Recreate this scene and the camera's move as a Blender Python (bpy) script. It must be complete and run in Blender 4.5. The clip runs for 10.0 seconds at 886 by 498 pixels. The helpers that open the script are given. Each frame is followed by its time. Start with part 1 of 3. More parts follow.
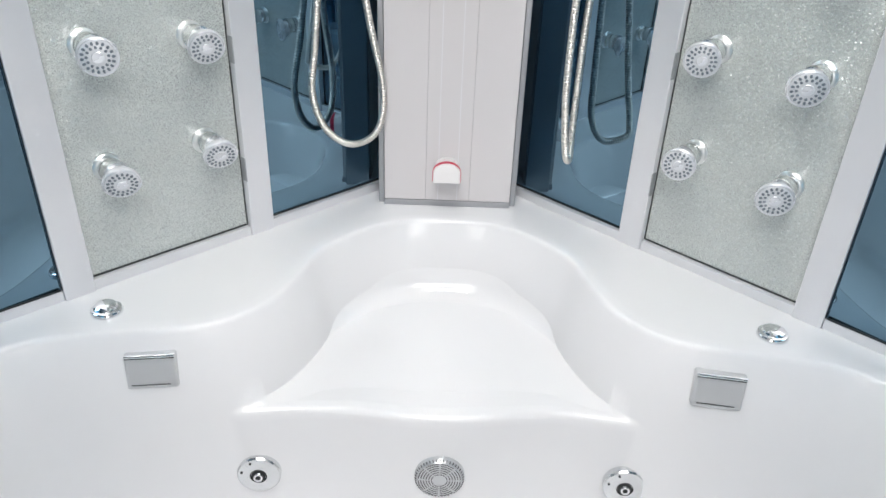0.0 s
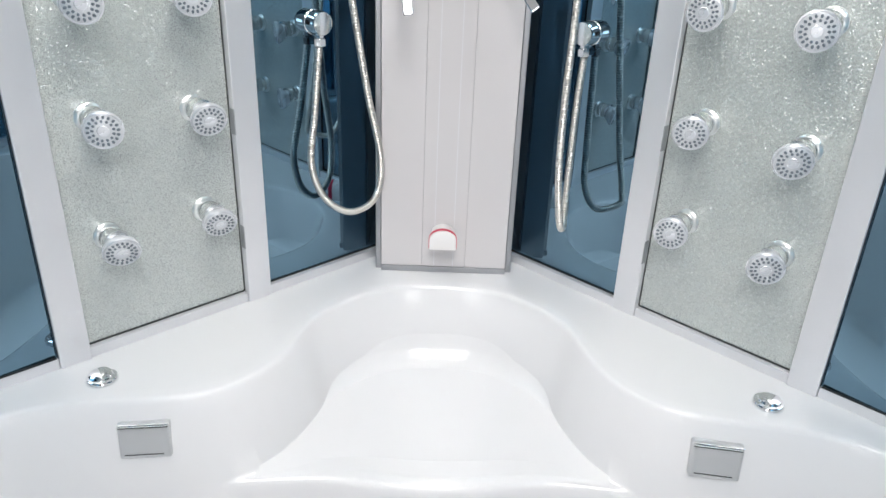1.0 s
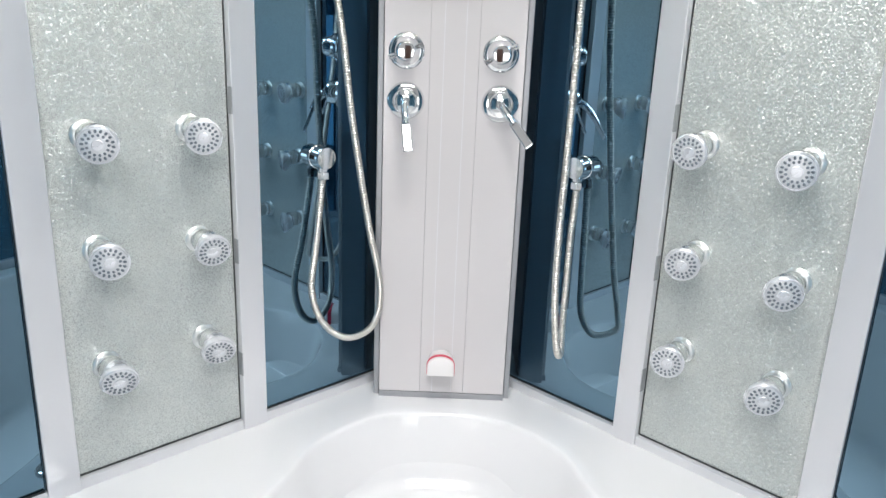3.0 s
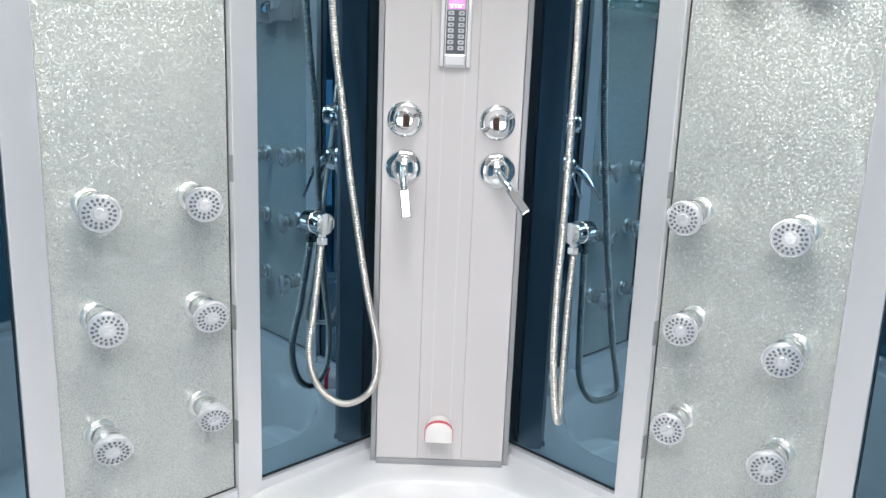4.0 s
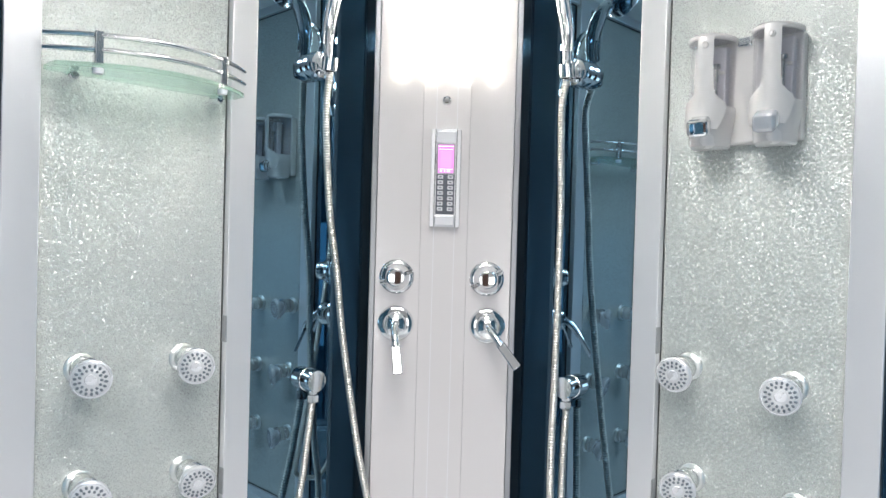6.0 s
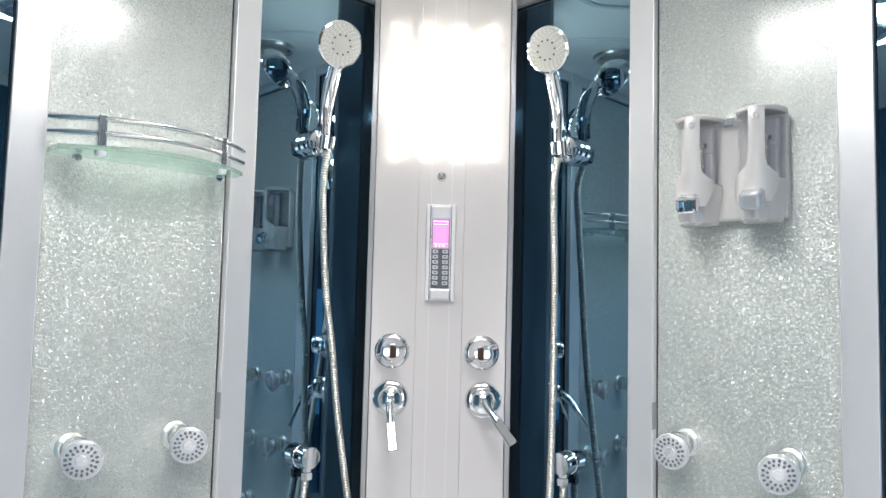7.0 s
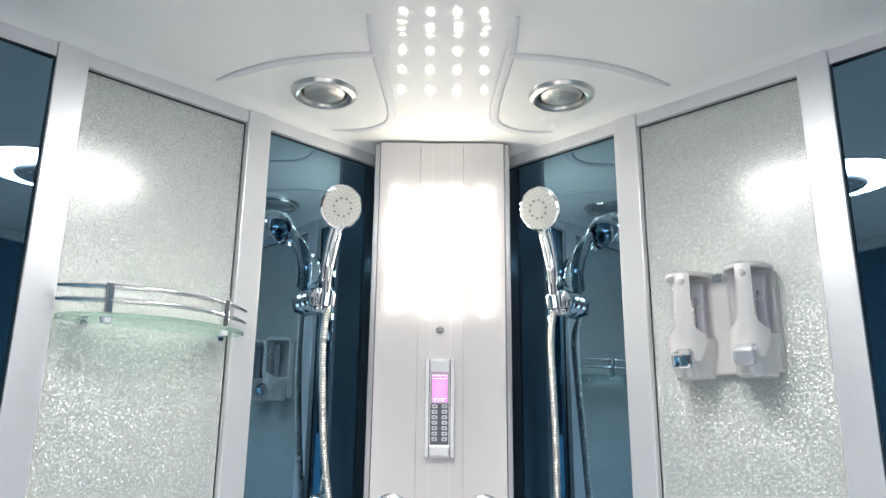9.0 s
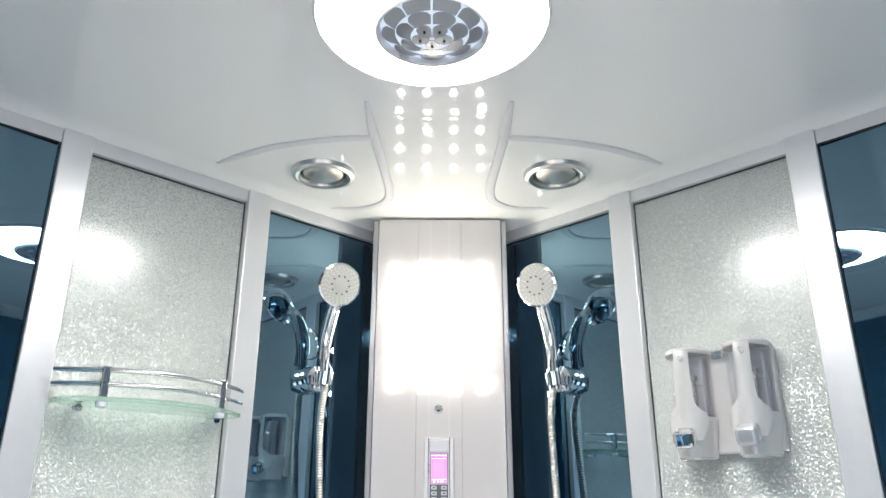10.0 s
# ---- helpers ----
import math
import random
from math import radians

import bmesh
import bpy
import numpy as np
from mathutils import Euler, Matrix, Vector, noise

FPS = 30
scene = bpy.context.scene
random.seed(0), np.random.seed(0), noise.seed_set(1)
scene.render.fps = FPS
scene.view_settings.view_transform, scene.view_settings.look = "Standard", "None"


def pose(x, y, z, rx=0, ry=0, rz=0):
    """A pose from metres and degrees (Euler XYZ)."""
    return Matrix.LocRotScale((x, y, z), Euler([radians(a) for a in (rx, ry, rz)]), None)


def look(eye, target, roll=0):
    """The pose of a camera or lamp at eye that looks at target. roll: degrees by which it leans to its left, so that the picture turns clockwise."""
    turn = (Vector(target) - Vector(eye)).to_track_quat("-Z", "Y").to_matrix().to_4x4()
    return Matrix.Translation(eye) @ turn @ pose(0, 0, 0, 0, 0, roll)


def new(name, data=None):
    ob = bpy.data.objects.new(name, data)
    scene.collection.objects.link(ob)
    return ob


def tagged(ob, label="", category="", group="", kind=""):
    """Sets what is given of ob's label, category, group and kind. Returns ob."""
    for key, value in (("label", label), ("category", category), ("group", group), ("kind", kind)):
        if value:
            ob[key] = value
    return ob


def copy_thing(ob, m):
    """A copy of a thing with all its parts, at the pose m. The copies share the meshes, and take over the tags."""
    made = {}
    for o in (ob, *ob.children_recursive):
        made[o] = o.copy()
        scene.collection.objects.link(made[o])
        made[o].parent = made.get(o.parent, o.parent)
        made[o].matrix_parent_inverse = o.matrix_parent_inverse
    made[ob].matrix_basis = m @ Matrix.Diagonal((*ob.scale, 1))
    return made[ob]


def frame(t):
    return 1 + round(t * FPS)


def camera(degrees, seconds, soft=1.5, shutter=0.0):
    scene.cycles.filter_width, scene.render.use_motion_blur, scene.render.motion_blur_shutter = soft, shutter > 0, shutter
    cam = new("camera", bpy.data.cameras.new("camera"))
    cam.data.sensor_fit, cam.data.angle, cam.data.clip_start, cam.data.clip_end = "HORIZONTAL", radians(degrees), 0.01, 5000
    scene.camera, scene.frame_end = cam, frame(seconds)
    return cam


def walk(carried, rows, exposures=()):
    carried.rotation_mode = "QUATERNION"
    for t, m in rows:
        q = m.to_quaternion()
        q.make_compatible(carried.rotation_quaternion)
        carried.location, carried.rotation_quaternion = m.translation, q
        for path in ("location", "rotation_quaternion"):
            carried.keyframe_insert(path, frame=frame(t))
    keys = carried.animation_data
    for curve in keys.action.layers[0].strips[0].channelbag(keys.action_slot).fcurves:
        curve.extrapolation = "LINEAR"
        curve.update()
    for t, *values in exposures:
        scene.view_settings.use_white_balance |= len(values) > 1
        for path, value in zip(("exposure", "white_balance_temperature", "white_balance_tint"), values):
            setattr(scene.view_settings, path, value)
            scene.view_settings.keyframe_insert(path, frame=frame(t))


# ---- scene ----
# ---- camera ----
cam = camera(62.8, 10.0)
SHIFT = Vector((-0.13, 0, 0))
PATH = [
    (0, (0.12, 0.067, 1.284), (0.126, 1.808, 0.298), 2.2),
    (0.5, (0.12, 0.065, 1.295), (0.128, 1.845, 0.383), 2.3),
    (1, (0.121, 0.062, 1.306), (0.13, 1.876, 0.464), 2.3),
    (1.5, (0.122, 0.06, 1.318), (0.128, 1.907, 0.549), 2.3),
    (2, (0.122, 0.06, 1.325), (0.125, 1.933, 0.625), 2.3),
    (2.5, (0.124, 0.057, 1.335), (0.123, 1.956, 0.707), 2.3),
    (4, (0.12, 0.052, 1.359), (0.121, 2.011, 0.959), 2.2),
    (4.5, (0.121, 0.05, 1.37), (0.124, 2.026, 1.058), 2.0),
    (5, (0.114, 0.05, 1.38), (0.126, 2.037, 1.159), 1.9),
    (5.5, (0.119, 0.044, 1.394), (0.127, 2.04, 1.267), 1.7),
    (7, (0.127, 0.023, 1.428), (0.138, 2.018, 1.569), 1.4),
    (7.5, (0.132, 0.015, 1.441), (0.136, 2.003, 1.666), 1.3),
    (8, (0.127, 0.009, 1.449), (0.134, 1.984, 1.763), 1.0),
    (8.5, (0.131, 0.004, 1.457), (0.133, 1.961, 1.867), 0.8),
    (9, (0.133, -0.008, 1.467), (0.134, 1.928, 1.971), 0.6),
    (9.5, (0.135, -0.016, 1.482), (0.136, 1.894, 2.077), 0.3),
    (10, (0.136, -0.021, 1.488), (0.138, 1.861, 2.165), 0.1),
]
walk(cam, [(t, look(Vector(eye) + SHIFT, Vector(target) + SHIFT, roll)) for t, eye, target, roll in PATH],
     exposures=[(0, 0.12), (1.5, 0.16), (2.5, 0.20), (4.5, 0.23), (5.5, 0.20), (7.5, 0.11), (9, 0.14), (10, 0.20)])

# ---- light ----
world = bpy.data.worlds.new("world")
scene.world = world
world.use_nodes = True
world.node_tree.nodes["Background"].inputs[0].default_value = (0.9, 0.95, 1.0, 1)
world.node_tree.nodes["Background"].inputs[1].default_value = 0.3
RING_L, LED_L, FRONT_FILL_W, TOP_FILL_W = 38.0, 42.0, 15.0, 52.0
# unseen fill lamps added in two made-up wall openings behind the camera
for side in (-1, 1):
    lamp = bpy.data.lights.new("added_front_fill", "AREA")
    lamp.shape, lamp.size, lamp.size_y, lamp.energy, lamp.color = "RECTANGLE", 1.2, 1.1, FRONT_FILL_W, (1.0, 0.98, 0.975)
    new("added_front_fill", lamp).matrix_world = pose(side * 1.2, -2.84, 0.95, 90, 0, 0)
# unseen fill lamp, no fixture, added to brighten the tub and lower walls
lamp = bpy.data.lights.new("added_overhead_fill", "AREA")
lamp.shape, lamp.size, lamp.size_y, lamp.energy, lamp.color = "RECTANGLE", 1.4, 1.0, TOP_FILL_W, (1.0, 0.98, 0.975)
new("added_overhead_fill", lamp).matrix_world = pose(0, -0.65, 2.69, 0, 0, 0)

# ---- materials ----


def mat(name, color, rough=0.4, metal=0.0, bump=0.0, bscale=200.0, vary=0.04, vscale=6.0, stretch=(1, 1, 1), rvary=0.08, coat=0.0, emit=0.0, trans=0.0, ior=1.45, coords="Object"):
    m = bpy.data.materials.new(name)
    m.use_nodes = True
    nt = m.node_tree
    b = nt.nodes["Principled BSDF"]
    b.inputs["Base Color"].default_value = (*color, 1)
    b.inputs["Roughness"].default_value = rough
    b.inputs["Metallic"].default_value = metal
    b.inputs["IOR"].default_value = ior
    b.inputs["Coat Weight"].default_value = coat
    b.inputs["Coat Roughness"].default_value = 0.05
    b.inputs["Transmission Weight"].default_value = trans
    if emit:
        b.inputs["Emission Color"].default_value = (*color, 1)
        b.inputs["Emission Strength"].default_value = emit
        return m
    if not (vary or bump or rvary):
        return m
    tc = nt.nodes.new("ShaderNodeTexCoord")
    mp = nt.nodes.new("ShaderNodeMapping")
    mp.inputs["Scale"].default_value = stretch
    nt.links.new(tc.outputs[coords], mp.inputs["Vector"])
    n1 = nt.nodes.new("ShaderNodeTexNoise")
    n1.inputs["Scale"].default_value, n1.inputs["Detail"].default_value = vscale, 5
    nt.links.new(mp.outputs[0], n1.inputs["Vector"])
    if vary:
        mix = nt.nodes.new("ShaderNodeMix")
        mix.data_type = "RGBA"
        mix.inputs["A"].default_value = (*[c * (1 - vary) for c in color], 1)
        mix.inputs["B"].default_value = (*[min(1, c * (1 + vary)) for c in color], 1)
        nt.links.new(n1.outputs["Fac"], mix.inputs["Factor"])
        nt.links.new(mix.outputs["Result"], b.inputs["Base Color"])
    if rvary:
        mr = nt.nodes.new("ShaderNodeMapRange")
        mr.inputs["To Min"].default_value, mr.inputs["To Max"].default_value = max(0.01, rough - rvary), rough + rvary
        nt.links.new(n1.outputs["Fac"], mr.inputs["Value"])
        nt.links.new(mr.outputs[0], b.inputs["Roughness"])
    if bump:
        n2 = nt.nodes.new("ShaderNodeTexNoise")
        n2.inputs["Scale"].default_value, n2.inputs["Detail"].default_value = bscale, 3
        nt.links.new(mp.outputs[0], n2.inputs["Vector"])
        bp = nt.nodes.new("ShaderNodeBump")
        bp.inputs["Strength"].default_value, bp.inputs["Distance"].default_value = bump, 0.001
        nt.links.new(n2.outputs["Fac"], bp.inputs["Height"])
        nt.links.new(bp.outputs[0], b.inputs["Normal"])
    return m


ACRYLIC = mat("white_acrylic", (0.82, 0.82, 0.828), 0.10, vary=0.015, rvary=0.03, coat=0.3)
ROOF_ACRYLIC = mat("white_roof_acrylic", (0.92, 0.92, 0.905), 0.035, vary=0.01, rvary=0.0, coat=0.3)
ALU = mat("satin_aluminium", (0.82, 0.82, 0.84), 0.38, 0.55, bump=0.06, bscale=300, vary=0.03, stretch=(1, 1, 0.03))
ALU_DARK = mat("grey_aluminium", (0.42, 0.43, 0.45), 0.35, 0.7, vary=0.05)
COLUMN = mat("white_satin_column", (0.70, 0.677, 0.682), 0.22, 0.1, bump=0.05, bscale=250, vary=0.02, stretch=(1, 1, 0.02))
CHROME = mat("chrome", (0.86, 0.87, 0.88), 0.06, 1.0, vary=0.0, rvary=0.02)
CHROME_SATIN = mat("satin_chrome", (0.74, 0.75, 0.76), 0.22, 1.0, vary=0.03)
COVER = mat("satin_cover", (0.62, 0.63, 0.64), 0.36, 0.6, vary=0.03)
SILVER = mat("silver_plastic", (0.78, 0.79, 0.82), 0.28, 0.35, vary=0.02)
FACE_PALE = mat("pale_spray_face", (0.70, 0.71, 0.73), 0.3, 0.2, vary=0.02)
SLOT = mat("grey_slot", (0.10, 0.10, 0.11), 0.5, vary=0.05)
# grey standing for the shade in the grooves of roof and column
GROOVE_SHADE = mat("grey_groove_shade", (0.68, 0.68, 0.71), 0.55, vary=0.05)
SPEAKER = mat("brushed_steel", (0.58, 0.57, 0.55), 0.42, 1.0, bump=0.1, bscale=300, vary=0.04)
DARK = mat("dark_rubber", (0.025, 0.028, 0.03), 0.5, vary=0.1)
SLEEVE = mat("chrome_sleeve", (0.78, 0.79, 0.79), 0.2, 1.0, vary=0.03)
FLANGE = mat("polished_flange", (0.76, 0.78, 0.77), 0.30, 0.85, vary=0.03)
BUTTON = mat("satin_push_button", (0.62, 0.63, 0.66), 0.22, 0.55, vary=0.03)
TANK = mat("grey_inner_tank", (0.52, 0.52, 0.57), 0.3, vary=0.05)
SPEAKER_RIM = mat("satin_steel_rim", (0.70, 0.69, 0.67), 0.3, 1.0, vary=0.03)
HOLE = mat("dark_nozzle", (0.15, 0.18, 0.21), 0.4, vary=0.05)
HOSE = mat("spiral_metal_hose", (0.74, 0.71, 0.66), 0.38, 1.0, vary=0.05, vscale=60)
PEARL = mat("pearl_white_plastic", (0.68, 0.67, 0.665), 0.25, 0.1, vary=0.02, coat=0.3)
FACE_PLATE = mat("cream_spray_plate", (0.62, 0.61, 0.57), 0.35, vary=0.03)
WHITE_DOT = mat("white_nozzle", (0.85, 0.85, 0.83), 0.4, vary=0.0)
FILM = mat("white_wrapping_film", (0.84, 0.82, 0.81), 0.3, vary=0.03, bump=0.3, bscale=120)
RED = mat("red_band", (0.62, 0.03, 0.08), 0.35, vary=0.06)
PINK_TEXT = mat("faded_print", (0.70, 0.45, 0.45), 0.4, vary=0.05)
BLACK_KEYS = mat("dark_keypad", (0.13, 0.14, 0.165), 0.3, vary=0.05)
KEY = mat("grey_button", (0.62, 0.63, 0.66), 0.35, vary=0.04)
SCREEN = mat("lit_screen", (0.72, 0.24, 0.66), emit=0.75)
SCREEN_WARM = mat("screen_warm_print", (0.80, 0.30, 0.55), emit=0.7)
SCREEN_INK = mat("screen_print", (0.95, 0.80, 0.98), emit=1.1)
SCREEN_DARK = mat("screen_dark_print", (0.55, 0.06, 0.45), emit=0.6)
LED = mat("led_light", (1.0, 0.945, 0.80), emit=LED_L)
RING = mat("lit_ring_diffuser", (1.0, 0.99, 0.97), emit=RING_L)
CLEAR = mat("clear_plastic", (0.95, 0.95, 0.97), 0.04, trans=1.0, ior=1.4, vary=0, rvary=0)
SHELF_GLASS = mat("green_tinted_glass", (0.70, 0.93, 0.82), 0.02, trans=1.0, ior=1.48, vary=0, rvary=0)


def half_clear(m, tint, share):
    """A thin sheet: part refracting, part seen straight through."""
    nt = m.node_tree
    clear, mixer_node = nt.nodes.new("ShaderNodeBsdfTransparent"), nt.nodes.new("ShaderNodeMixShader")
    clear.inputs[0].default_value = (*tint, 1)
    mixer_node.inputs[0].default_value = share
    nt.links.new(nt.nodes["Principled BSDF"].outputs[0], mixer_node.inputs[1])
    nt.links.new(clear.outputs[0], mixer_node.inputs[2])
    nt.links.new(mixer_node.outputs[0], nt.nodes["Material Output"].inputs["Surface"])


half_clear(SHELF_GLASS, (0.86, 0.97, 0.92), 0.3)
half_clear(CLEAR, (0.985, 0.985, 0.995), 0.72)
PETAL = mat("grey_spray_petal", (0.42, 0.43, 0.46), 0.3, 0.5, vary=0.05)
# emission added to the plate so the petal gaps show bright pale blue
PETAL_BASE = mat("pale_blue_spray_plate_glow", (0.70, 0.80, 0.95), emit=0.5)
FLOOR_TILE = mat("pale_floor", (0.74, 0.74, 0.74), 0.35, vary=0.08, bump=0.1)
DOOR_WOOD = mat("dark_brown_wood", (0.07, 0.035, 0.025), 0.45, bump=0.2, bscale=60, vary=0.3, vscale=4, stretch=(6, 6, 0.4))
PLASTER = mat("room_plaster", (0.55, 0.555, 0.56), 0.8, vary=0.03, bump=0.15)
BLUE = mat("blue_mirror_glass", (0.172, 0.278, 0.362), 0.008, 1.0, vary=0.03, vscale=3, rvary=0.0)
BLUE_DOOR = mat("blue_door_glass", (0.03, 0.12, 0.2), 0.03, 0.0, vary=0.02, rvary=0.01)
half_clear(BLUE_DOOR, (0.42, 0.60, 0.70), 0.8)


def frosted():
    """Crackled glitter glass: a pale grey-green sheet with fine worm-like relief."""
    m = bpy.data.materials.new("crackled_glitter_glass")
    m.use_nodes = True
    nt = m.node_tree
    b = nt.nodes["Principled BSDF"]
    b.inputs["Base Color"].default_value = (0.56, 0.61, 0.58, 1)
    b.inputs["Roughness"].default_value = 0.14
    b.inputs["IOR"].default_value = 1.5
    b.inputs["Coat Weight"].default_value, b.inputs["Coat Roughness"].default_value, b.inputs["Coat IOR"].default_value = 0.75, 0.17, 1.7
    tc = nt.nodes.new("ShaderNodeTexCoord")
    n1 = nt.nodes.new("ShaderNodeTexNoise")
    n1.inputs["Scale"].default_value, n1.inputs["Detail"].default_value, n1.inputs["Distortion"].default_value = 500, 2, 1.2
    n2 = nt.nodes.new("ShaderNodeTexNoise")
    n2.inputs["Scale"].default_value, n2.inputs["Detail"].default_value = 5, 4
    v = nt.nodes.new("ShaderNodeTexVoronoi")
    v.inputs["Scale"].default_value = 720
    for n in (n1, n2, v):
        nt.links.new(tc.outputs["Object"], n.inputs["Vector"])
    bp = nt.nodes.new("ShaderNodeBump")
    bp.inputs["Strength"].default_value, bp.inputs["Distance"].default_value = 0.12, 0.002
    nt.links.new(n1.outputs["Fac"], bp.inputs["Height"])
    nt.links.new(bp.outputs[0], b.inputs["Normal"])
    # small facets, each tilted its own way, glint under the lamps
    sub = nt.nodes.new("ShaderNodeVectorMath")
    sub.operation = "SUBTRACT"
    sub.inputs[1].default_value = (0.5, 0.5, 0.5)
    nt.links.new(v.outputs["Color"], sub.inputs[0])
    scl = nt.nodes.new("ShaderNodeVectorMath")
    scl.operation = "SCALE"
    scl.inputs["Scale"].default_value = 0.85
    nt.links.new(sub.outputs[0], scl.inputs[0])
    geo = nt.nodes.new("ShaderNodeNewGeometry")
    add = nt.nodes.new("ShaderNodeVectorMath")
    nt.links.new(geo.outputs["Normal"], add.inputs[0])
    nt.links.new(scl.outputs[0], add.inputs[1])
    nrm = nt.nodes.new("ShaderNodeVectorMath")
    nrm.operation = "NORMALIZE"
    nt.links.new(add.outputs[0], nrm.inputs[0])
    gl = nt.nodes.new("ShaderNodeBsdfGlossy")
    gl.inputs["Color"].default_value = (0.86, 0.90, 0.88, 1)
    gl.inputs["Roughness"].default_value = 0.25
    nt.links.new(nrm.outputs[0], gl.inputs["Normal"])
    ramp = nt.nodes.new("ShaderNodeMapRange")
    ramp.inputs["From Min"].default_value, ramp.inputs["From Max"].default_value = 0.50, 0.72
    ramp.inputs["To Max"].default_value = 0.40
    ms = nt.nodes.new("ShaderNodeMixShader")
    nt.links.new(ramp.outputs[0], ms.inputs[0])
    nt.links.new(b.outputs[0], ms.inputs[1])
    nt.links.new(gl.outputs[0], ms.inputs[2])
    nt.links.new(ms.outputs[0], nt.nodes["Material Output"].inputs["Surface"])
    mix = nt.nodes.new("ShaderNodeMix")
    mix.data_type = "RGBA"
    mix.inputs["A"].default_value = (0.40, 0.428, 0.408, 1)
    mix.inputs["B"].default_value = (0.61, 0.64, 0.615, 1)
    # random flake tones paint the glitter's glints into the colour, over slow sheet-wide changes
    tone = nt.nodes.new("ShaderNodeSeparateColor")
    nt.links.new(v.outputs["Color"], tone.inputs[0])
    nt.links.new(tone.outputs[2], ramp.inputs["Value"])
    blend = nt.nodes.new("ShaderNodeMix")
    blend.inputs["Factor"].default_value = 0.35
    nt.links.new(tone.outputs[1], blend.inputs["A"])
    nt.links.new(n2.outputs["Fac"], blend.inputs["B"])
    nt.links.new(blend.outputs["Result"], mix.inputs["Factor"])
    nt.links.new(mix.outputs["Result"], b.inputs["Base Color"])
    return m


FROSTED = frosted()

# ---- mesh helpers ----
OUT = Matrix.Rotation(radians(90), 4, "X")  # local z turned to -y, out of a wall


def part(name, bm, material, parent=None, label="", m=None, sharp=0.6):
    """Links a bmesh as one mesh object, under a thing or a part where one is given."""
    bmesh.ops.recalc_face_normals(bm, faces=bm.faces)
    for f in bm.faces:
        f.smooth = True
    for e in bm.edges:
        if len(e.link_faces) == 2 and e.calc_face_angle(0) > sharp:
            e.smooth = False
    me = bpy.data.meshes.new(name)
    bm.to_mesh(me)
    bm.free()
    me.materials.append(material)
    ob = new(name, me)
    if parent:
        ob.parent = parent
    if m is not None:
        ob.matrix_basis = m
    return tagged(ob, label) if label else ob


def thing(name, m, label, category, group="", kind=""):
    ob = new(name)
    ob.empty_display_size = 0.02
    ob.matrix_basis = m
    return tagged(ob, label, category, group, kind)


def add_box(bm, x0, x1, y0, y1, z0, z1, bevel=0.0, seg=2, m=None):
    t = bmesh.new()
    bmesh.ops.create_cube(t, size=1)
    for v in t.verts:
        v.co = Vector((x0 + (v.co.x + 0.5) * (x1 - x0), y0 + (v.co.y + 0.5) * (y1 - y0), z0 + (v.co.z + 0.5) * (z1 - z0)))
    if bevel:
        bmesh.ops.bevel(t, geom=t.edges[:], offset=bevel, segments=seg, profile=0.5, affect="EDGES")
    for e in t.edges:
        if len(e.link_faces) == 2 and e.calc_face_angle(0) > 0.2:
            e.smooth = False
    if m is not None:
        t.transform(m)
    merge(bm, t)


def merge(bm, t):
    me = bpy.data.meshes.new("scratch")
    t.to_mesh(me)
    t.free()
    bm.from_mesh(me)
    bpy.data.meshes.remove(me)


def box(*a, **k):
    bm = bmesh.new()
    add_box(bm, *a, **k)
    return bm


def lathe(profile, n=32, m=None, sx=1.0, sy=1.0):
    """A turned body: profile of (radius, height) about local z."""
    bm = bmesh.new()
    rings = []
    for r, h in profile:
        if r < 1e-6:
            rings.append([bm.verts.new((0, 0, h))])
        else:
            rings.append([bm.verts.new((sx * r * math.cos(2 * math.pi * i / n), sy * r * math.sin(2 * math.pi * i / n), h)) for i in range(n)])
    for a, b in zip(rings, rings[1:]):
        for i in range(n):
            j = (i + 1) % n
            if len(a) == 1 and len(b) == 1:
                continue
            if len(a) == 1:
                bm.faces.new((a[0], b[i], b[j]))
            elif len(b) == 1:
                bm.faces.new((a[i], a[j], b[0]))
            else:
                bm.faces.new((a[i], a[j], b[j], b[i]))
    if m is not None:
        bm.transform(m)
    return bm


def smooth_line(points, per=12):
    """Catmull-Rom through points."""
    p = [Vector(q) for q in points]
    p = [2 * p[0] - p[1]] + p + [2 * p[-1] - p[-2]]
    out = []
    for i in range(1, len(p) - 2):
        a, b, c, d = p[i - 1:i + 3]
        for k in range(per):
            t = k / per
            out.append(0.5 * (2 * b + (c - a) * t + (2 * a - 5 * b + 4 * c - d) * t * t + (3 * b - 3 * c + d - a) * t ** 3))
    out.append(p[-2])
    return out


def tube(points, radius, n=10, cap=True):
    """A swept tube; radius may be a number or a function of the index."""
    bm = bmesh.new()
    pts = [Vector(q) for q in points]
    up = Vector((0.3, 0.2, 1)).normalized()
    rings = []
    for i, q in enumerate(pts):
        d = (pts[min(i + 1, len(pts) - 1)] - pts[max(i - 1, 0)]).normalized()
        side = d.cross(up)
        side = side.normalized() if side.length > 1e-4 else d.orthogonal().normalized()
        up = side.cross(d).normalized()
        r = radius(i) if callable(radius) else radius
        rings.append([bm.verts.new(q + r * (math.cos(2 * math.pi * k / n) * side + math.sin(2 * math.pi * k / n) * up)) for k in range(n)])
    for a, b in zip(rings, rings[1:]):
        for k in range(n):
            bm.faces.new((a[k], a[(k + 1) % n], b[(k + 1) % n], b[k]))
    if cap:
        bm.faces.new(rings[0])
        bm.faces.new(rings[-1][::-1])
    return bm


